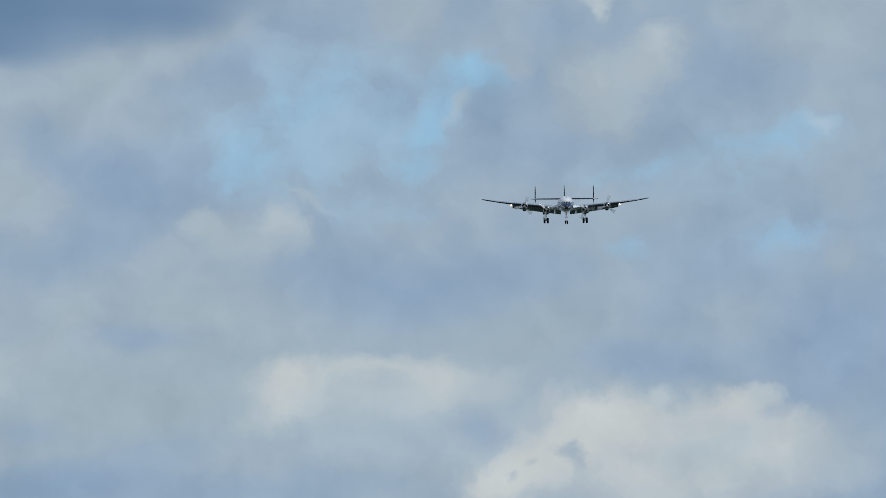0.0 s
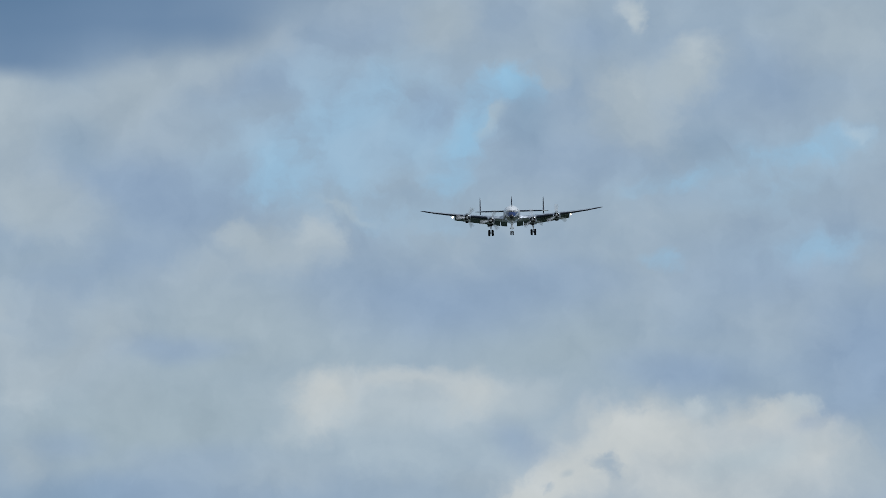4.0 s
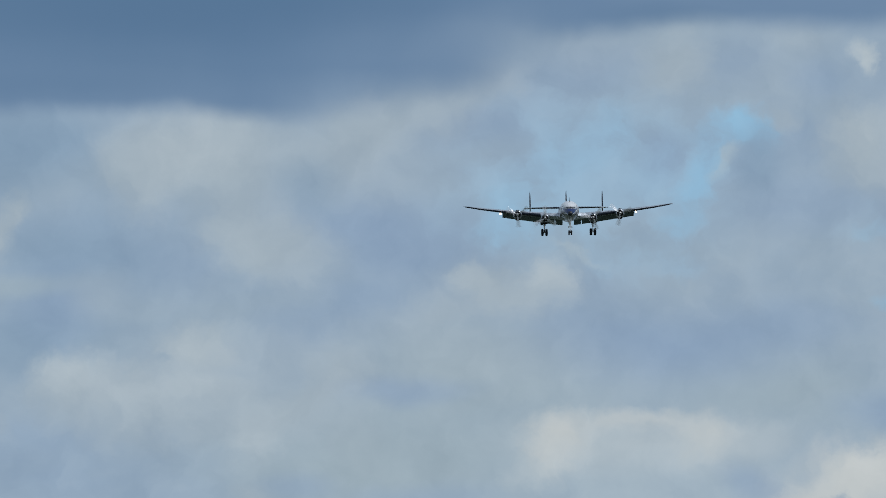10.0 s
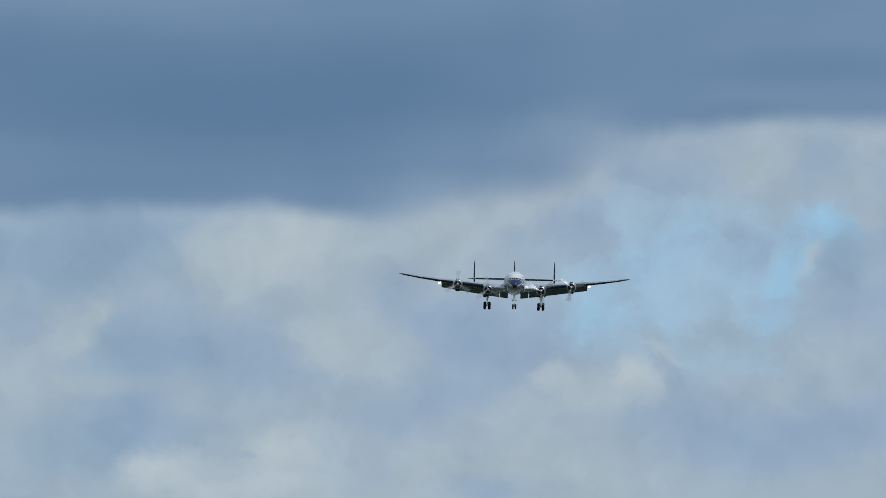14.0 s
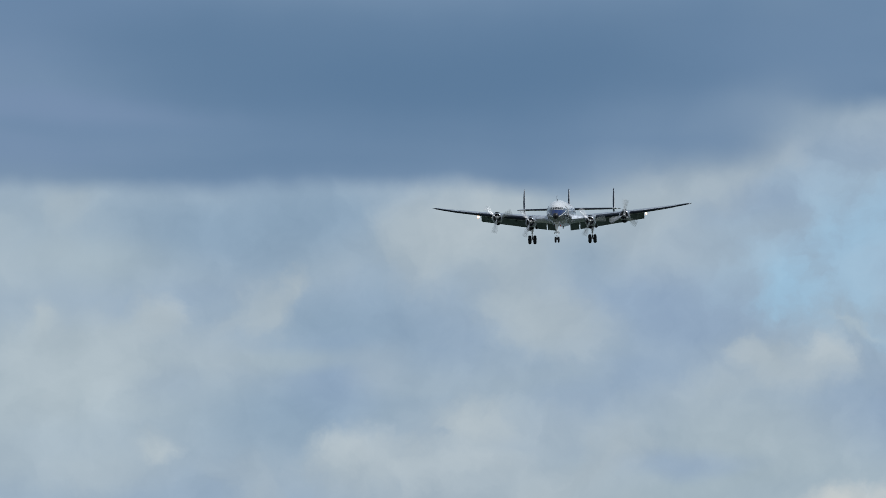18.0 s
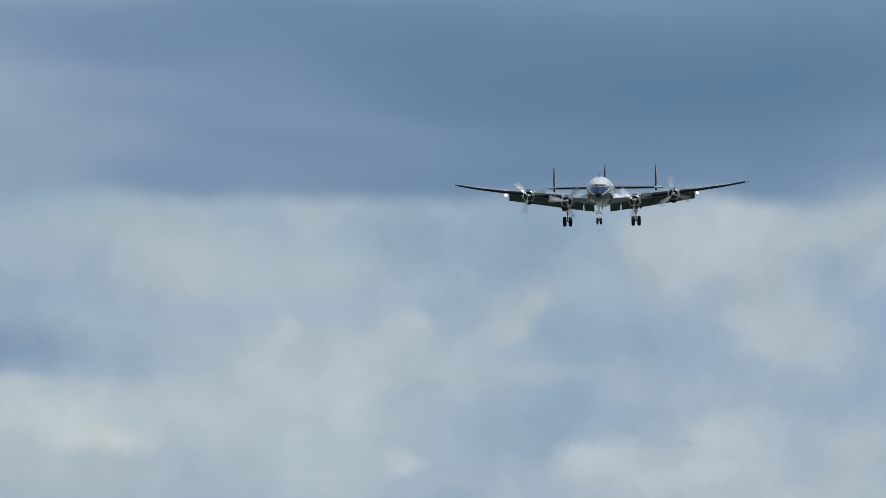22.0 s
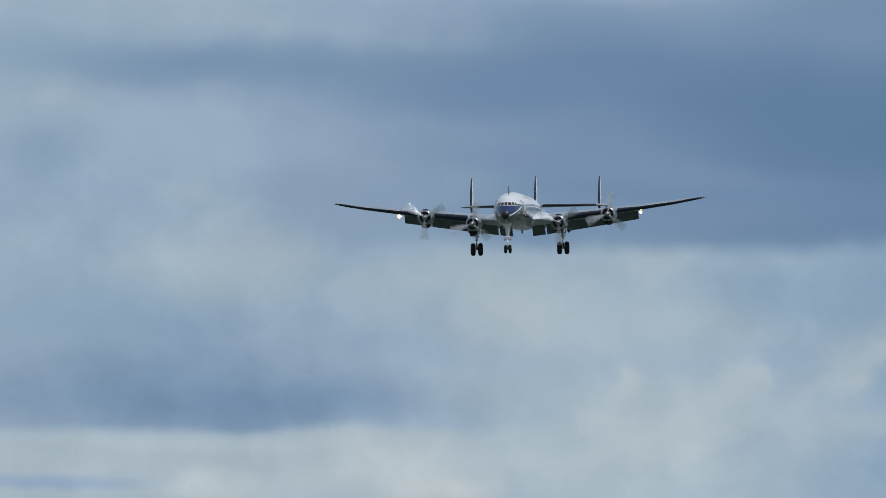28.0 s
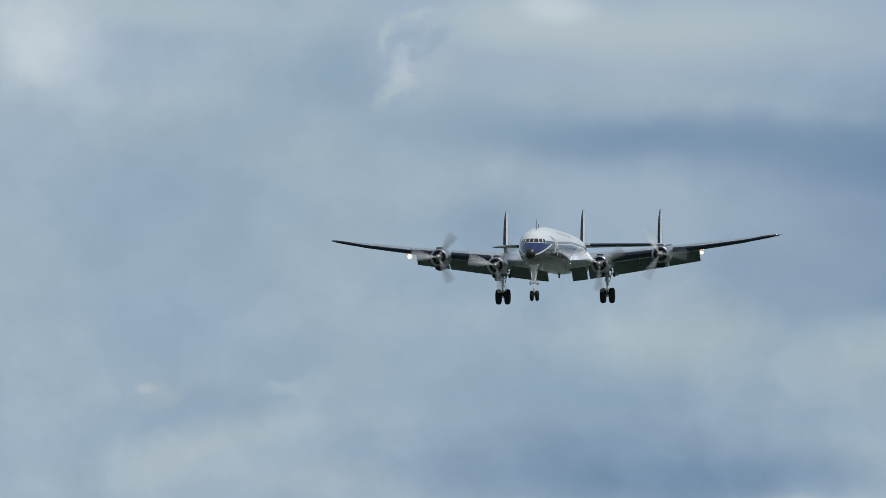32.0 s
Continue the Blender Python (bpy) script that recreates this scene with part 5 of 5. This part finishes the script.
MAIN_TYRE, MAIN_RIM = wheel_meshes(0.635, 0.45)
NOSE_TYRE, NOSE_RIM = wheel_meshes(0.425, 0.27)
MX, MY, MZ = GEAR_MAIN
NX, NZ = GEAR_NOSE
for side in (1, -1):
    y = side * MY
    gear = part("main_gear", mesh("main_gear", *join(rod((MX + 0.15, y, -1.9), (MX, y, MZ + 0.95), 0.12, 0.11, 16), rod((MX, y, MZ + 0.97), (MX, y, MZ + 0.85), 0.14, 0.14, 16))), STEEL, plane, "main undercarriage leg with twin wheels")
    part("oleo", mesh("oleo", *rod((MX, y, MZ + 0.95), (MX, y, MZ), 0.09, n=16)), CHROME, gear)
    part("axle", mesh("axle", *rod((MX, y - 0.52, MZ), (MX, y + 0.52, MZ), 0.09)), STEEL, gear)
    part("drag_strut", mesh("drag_strut", *join(rod((MX, y - 0.18, MZ + 1.15), (MX - 1.3, y - 0.2, -2.0), 0.035), rod((MX, y + 0.18, MZ + 1.15), (MX - 1.3, y + 0.2, -2.0), 0.035))), STEEL, gear)
    part("side_brace", mesh("side_brace", *join(rod((MX, y, MZ + 1.4), (MX + 0.1, y + 0.55, -2.15), 0.035), rod((MX, y, MZ + 1.4), (MX + 0.1, y - 0.55, -2.15), 0.035))), STEEL, gear)
    part("torque_link", mesh("torque_link", *join(rod((MX + 0.1, y, MZ + 0.9), (MX + 0.42, y, MZ + 0.48), 0.05), rod((MX + 0.42, y, MZ + 0.48), (MX + 0.08, y, MZ + 0.1), 0.05))), STEEL, gear)
    for q in (-1, 1):
        b0, bw, bz = (0.42, 0.26, -2.72) if q == side == -1 else (0.55, 0.1, -2.52)
        part("door_bracket", mesh("door_bracket", *block((MX - 0.5, y + q * b0 - bw, bz), (MX + 0.1, y + q * b0 + bw, -2.2), 0.06)), SOOT, gear)
        wh = part("main_wheel", MAIN_TYRE, TYRE, plane, "black main wheel tyre")
        wh.location = (MX, y + q * 0.365, MZ)
        part("rim", MAIN_RIM, GREY, wh)
        d = block((MX - 0.9, y + q * 0.68 - 0.05, -2.4), (MX + 0.7, y + q * 0.68 + 0.05, -1.95), 0.015)
        dv = [Vector((a, b + q * (-1.95 - cz) * 0.12, cz)) for a, b, cz in d[0]]
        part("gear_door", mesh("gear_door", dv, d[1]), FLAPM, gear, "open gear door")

leg = rings([[(NX + w * 0.8 * math.cos(2 * math.pi * j / 16), h * math.sin(2 * math.pi * j / 16), z) for j in range(16)] for z, w, h in
             ((-1.75, 0.46, 0.5), (-2.05, 0.42, 0.43), (-2.2, 0.36, 0.34), (-2.4, 0.28, 0.25), (-2.7, 0.22, 0.2), (-3.1, 0.18, 0.165), (-3.32, 0.16, 0.15), (-3.36, 0.11, 0.11))])
ng = part("nose_gear", mesh("nose_gear", *leg), WHITE, plane, "white nose undercarriage leg with twin wheels")
part("oleo", mesh("oleo", *rod((NX, 0, -3.3), (NX, 0, NZ), 0.07, n=14)), CHROME, ng)
part("steering_collar", mesh("steering_collar", *join(rod((NX, -0.4, -3.52), (NX, 0.4, -3.52), 0.055), rod((NX, 0, -3.42), (NX, 0, -3.6), 0.13), rod((NX + 0.1, -0.22, -3.3), (NX + 0.1, 0.22, -3.3), 0.05))), WHITE, ng)
for q in (-1, 1):
    part("steering_jack", mesh("steering_jack", *rod((NX + 0.05, q * 0.38, -3.5), (NX + 0.08, q * 0.18, -3.28), 0.04)), WHITE, ng)
    part("taxi_lamp", mesh("taxi_lamp", *turned([(0.0, 0.03), (0.05, 0.07), (0.12, 0.08), (0.12, 0.06)], 14, (NX + 0.12, q * 0.3, -3.62))), STEEL, ng)
part("torque_link", mesh("torque_link", *join(rod((NX + 0.08, 0, -3.56), (NX + 0.36, 0, -3.95), 0.045), rod((NX + 0.36, 0, -3.95), (NX + 0.05, 0, NZ + 0.08), 0.045))), WHITE, ng)
part("axle", mesh("axle", *rod((NX, -0.3, NZ), (NX, 0.3, NZ), 0.06)), STEEL, ng)
part("drag_strut", mesh("drag_strut", *join(rod((NX - 0.1, -0.12, -2.9), (NX - 1.5, -0.25, -2.0), 0.045), rod((NX - 0.1, 0.12, -2.9), (NX - 1.5, 0.25, -2.0), 0.045))), WHITE, ng)
for q in (-1, 1):
    wh = part("nose_wheel", NOSE_TYRE, TYRE, plane, "black nose wheel tyre")
    wh.location = (NX, q * 0.22, NZ)
    part("rim", NOSE_RIM, GREY, wh)
    d = block((NX - 1.9, q * 0.45 - 0.02, -2.45), (NX - 0.5, q * 0.45 + 0.02, -1.95), 0.012)
    part("nose_gear_door", mesh("nose_gear_door", [Vector((a, b + q * (-1.95 - cz) * 0.1, cz)) for a, b, cz in d[0]], d[1]), SKIN, ng)


def motions():
    walk(plane, [
        (0, pose(147.58, 2612.73, 166.31, 0.59, 3.27, -92.51)),
        (0.5, pose(143.93, 2587.18, 165.58, 0.46, 3.13, -92.39)),
        (1, pose(140.32, 2561.64, 164.77, 0.62, 3.01, -92.18)),
        (1.5, pose(136.66, 2536.10, 163.41, 1.37, 3.08, -92.03)),
        (2, pose(132.96, 2510.57, 162.11, 2.24, 3.08, -92.03)),
        (2.5, pose(129.11, 2485.06, 160.30, 2.57, 2.95, -92.33)),
        (3, pose(125.45, 2459.55, 157.86, 2.54, 2.61, -92.56)),
        (3.5, pose(121.62, 2434.05, 155.35, 2.00, 2.16, -92.76)),
        (5.5, pose(106.11, 2332.00, 150.91, 0.06, 2.16, -93.21)),
        (6, pose(102.27, 2306.49, 150.15, 0.27, 2.19, -93.20)),
        (6.5, pose(98.32, 2280.99, 149.36, 0.24, 2.21, -93.18)),
        (7, pose(94.50, 2255.49, 148.58, -0.13, 2.11, -93.01)),
        (7.5, pose(90.74, 2230.02, 147.81, -0.44, 2.43, -92.75)),
        (8, pose(86.80, 2204.55, 146.98, -0.46, 2.54, -92.36)),
        (8.5, pose(82.90, 2179.10, 145.73, -0.62, 2.35, -92.09)),
        (9, pose(79.15, 2153.66, 144.59, -0.51, 2.11, -91.66)),
        (9.5, pose(75.29, 2128.22, 143.45, 0.01, 2.11, -91.26)),
        (10, pose(71.36, 2102.79, 142.33, 0.90, 2.06, -90.81)),
        (10.5, pose(67.47, 2077.36, 141.51, 1.27, 2.13, -90.34)),
        (11, pose(63.80, 2051.94, 140.46, 1.40, 2.37, -89.90)),
        (11.5, pose(60.02, 2026.51, 139.31, 1.19, 2.25, -89.62)),
        (12, pose(56.25, 2001.09, 138.04, 0.92, 2.19, -89.57)),
        (12.5, pose(52.58, 1975.65, 136.83, 0.29, 2.35, -89.82)),
        (13, pose(49.00, 1950.21, 135.68, -0.37, 2.46, -90.10)),
        (13.5, pose(45.44, 1924.76, 134.45, -1.23, 2.28, -90.56)),
        (14, pose(42.06, 1899.30, 132.96, -1.52, 2.07, -91.05)),
        (14.5, pose(38.50, 1873.82, 131.85, -1.46, 1.93, -91.52)),
        (15, pose(35.46, 1848.32, 130.77, -1.48, 1.95, -92.06)),
        (15.5, pose(32.18, 1822.81, 129.46, -1.17, 1.81, -92.46)),
        (17.5, pose(19.78, 1720.67, 126.37, 0.35, 2.02, -93.77)),
        (18, pose(16.59, 1695.11, 125.44, 0.88, 2.27, -93.82)),
        (18.5, pose(13.22, 1669.52, 124.58, 1.55, 2.92, -93.55)),
        (19, pose(9.93, 1643.90, 123.69, 2.05, 3.68, -93.03)),
        (19.5, pose(6.41, 1618.25, 122.44, 2.38, 4.09, -92.34)),
        (20, pose(2.74, 1592.57, 120.88, 2.23, 3.78, -91.70)),
        (20.5, pose(-0.83, 1566.86, 119.06, 1.40, 3.19, -91.10)),
        (21, pose(-4.33, 1541.11, 117.44, 0.94, 2.50, -90.57)),
        (21.5, pose(-7.81, 1515.31, 116.00, 0.77, 2.23, -90.65)),
        (22, pose(-11.32, 1489.45, 114.76, 0.60, 2.11, -91.01)),
        (22.5, pose(-14.67, 1463.54, 113.59, 0.08, 2.13, -91.49)),
        (23, pose(-18.05, 1437.57, 112.54, -0.34, 2.74, -92.03)),
        (23.5, pose(-21.17, 1411.54, 111.40, -0.18, 3.74, -92.68)),
        (24, pose(-24.36, 1385.47, 109.73, -0.03, 3.71, -93.50)),
        (24.5, pose(-27.50, 1359.35, 107.87, 0.30, 3.31, -94.11)),
        (25, pose(-30.81, 1333.19, 105.86, 0.15, 2.56, -94.36)),
        (25.5, pose(-34.05, 1306.98, 104.15, -0.12, 2.51, -94.32)),
        (27.5, pose(-47.73, 1202.06, 96.55, 0.48, 2.74, -93.13)),
        (28, pose(-51.05, 1175.84, 94.21, 0.65, 2.44, -92.61)),
        (28.5, pose(-54.41, 1149.62, 92.26, 0.82, 2.41, -92.22)),
        (29, pose(-57.80, 1123.40, 90.57, 0.50, 2.75, -91.90)),
        (29.5, pose(-61.06, 1097.21, 88.56, -0.42, 2.86, -91.73)),
        (30, pose(-63.99, 1071.02, 86.87, -0.75, 2.32, -91.62)),
        (30.5, pose(-66.96, 1044.86, 85.19, -0.43, 2.20, -91.80)),
        (31, pose(-69.89, 1018.70, 83.72, 0.32, 2.41, -92.13)),
        (31.5, pose(-72.65, 992.56, 82.25, 0.43, 2.34, -92.51)),
        (32, pose(-75.63, 966.41, 80.81, 0.17, 2.20, -92.69)),
    ])
    # the propellers turn on their shafts; a blade's lean from upright at whole seconds, outer right, inner right, inner left, outer left
    leans = {0: (18, 75, 84, 11), 1: (57, 9, 33, 46), 2: (95, 35, 92, 93), 3: (58, 68, 40, 46), 6: (98, 50, 19, 25), 7: (17, 58, 36, 46), 8: (38, 86, 80, 105),
             9: (93, 30, 18, 46), 10: (56, 0, 42, 70), 11: (105, 51, 45, 88), 12: (63, 22, 42, 68), 13: (40, 22, 11, 30), 14: (0, 112, 54, 71), 15: (61, 60, 117, 31),
             18: (71, 83, 81, 8), 19: (10, 0, 18, 60), 20: (40, 38, 66, 113), 21: (40, 15, 34, 84), 22: (75, 40, 66, 110), 23: (2, 80, 116, 36),
             24: (98, 65, 98, 40), 25: (25, 91, 5, 90), 28: (62, 12, 56, 10), 29: (12, 80, 2, 66), 30: (90, 48, 77, 5), 31: (66, 64, 85, 106), 32: (34, 44, 60, 91)}
    for hub, c, side, which in propellers:
        col = {(-1, 1): 0, (-1, 0): 1, (1, 0): 2, (1, 1): 3}[side, which]
        marks = [(0, -float(leans[0][col]))]
        for t in sorted(leans)[1:]:
            span = t - marks[-1][0]
            goal = marks[-1][1] + 2430 * span                      # about this far on, at the next lean that fits
            marks.append((t, goal - (goal + leans[t][col] + 60) % 120 + 60))
        rows = []
        for k in range(961):
            t = k / 30
            rows.append((t, pose(*c, interp(marks, t)[0] % 360, 0, 0)))
        walk(hub, rows)


motions()
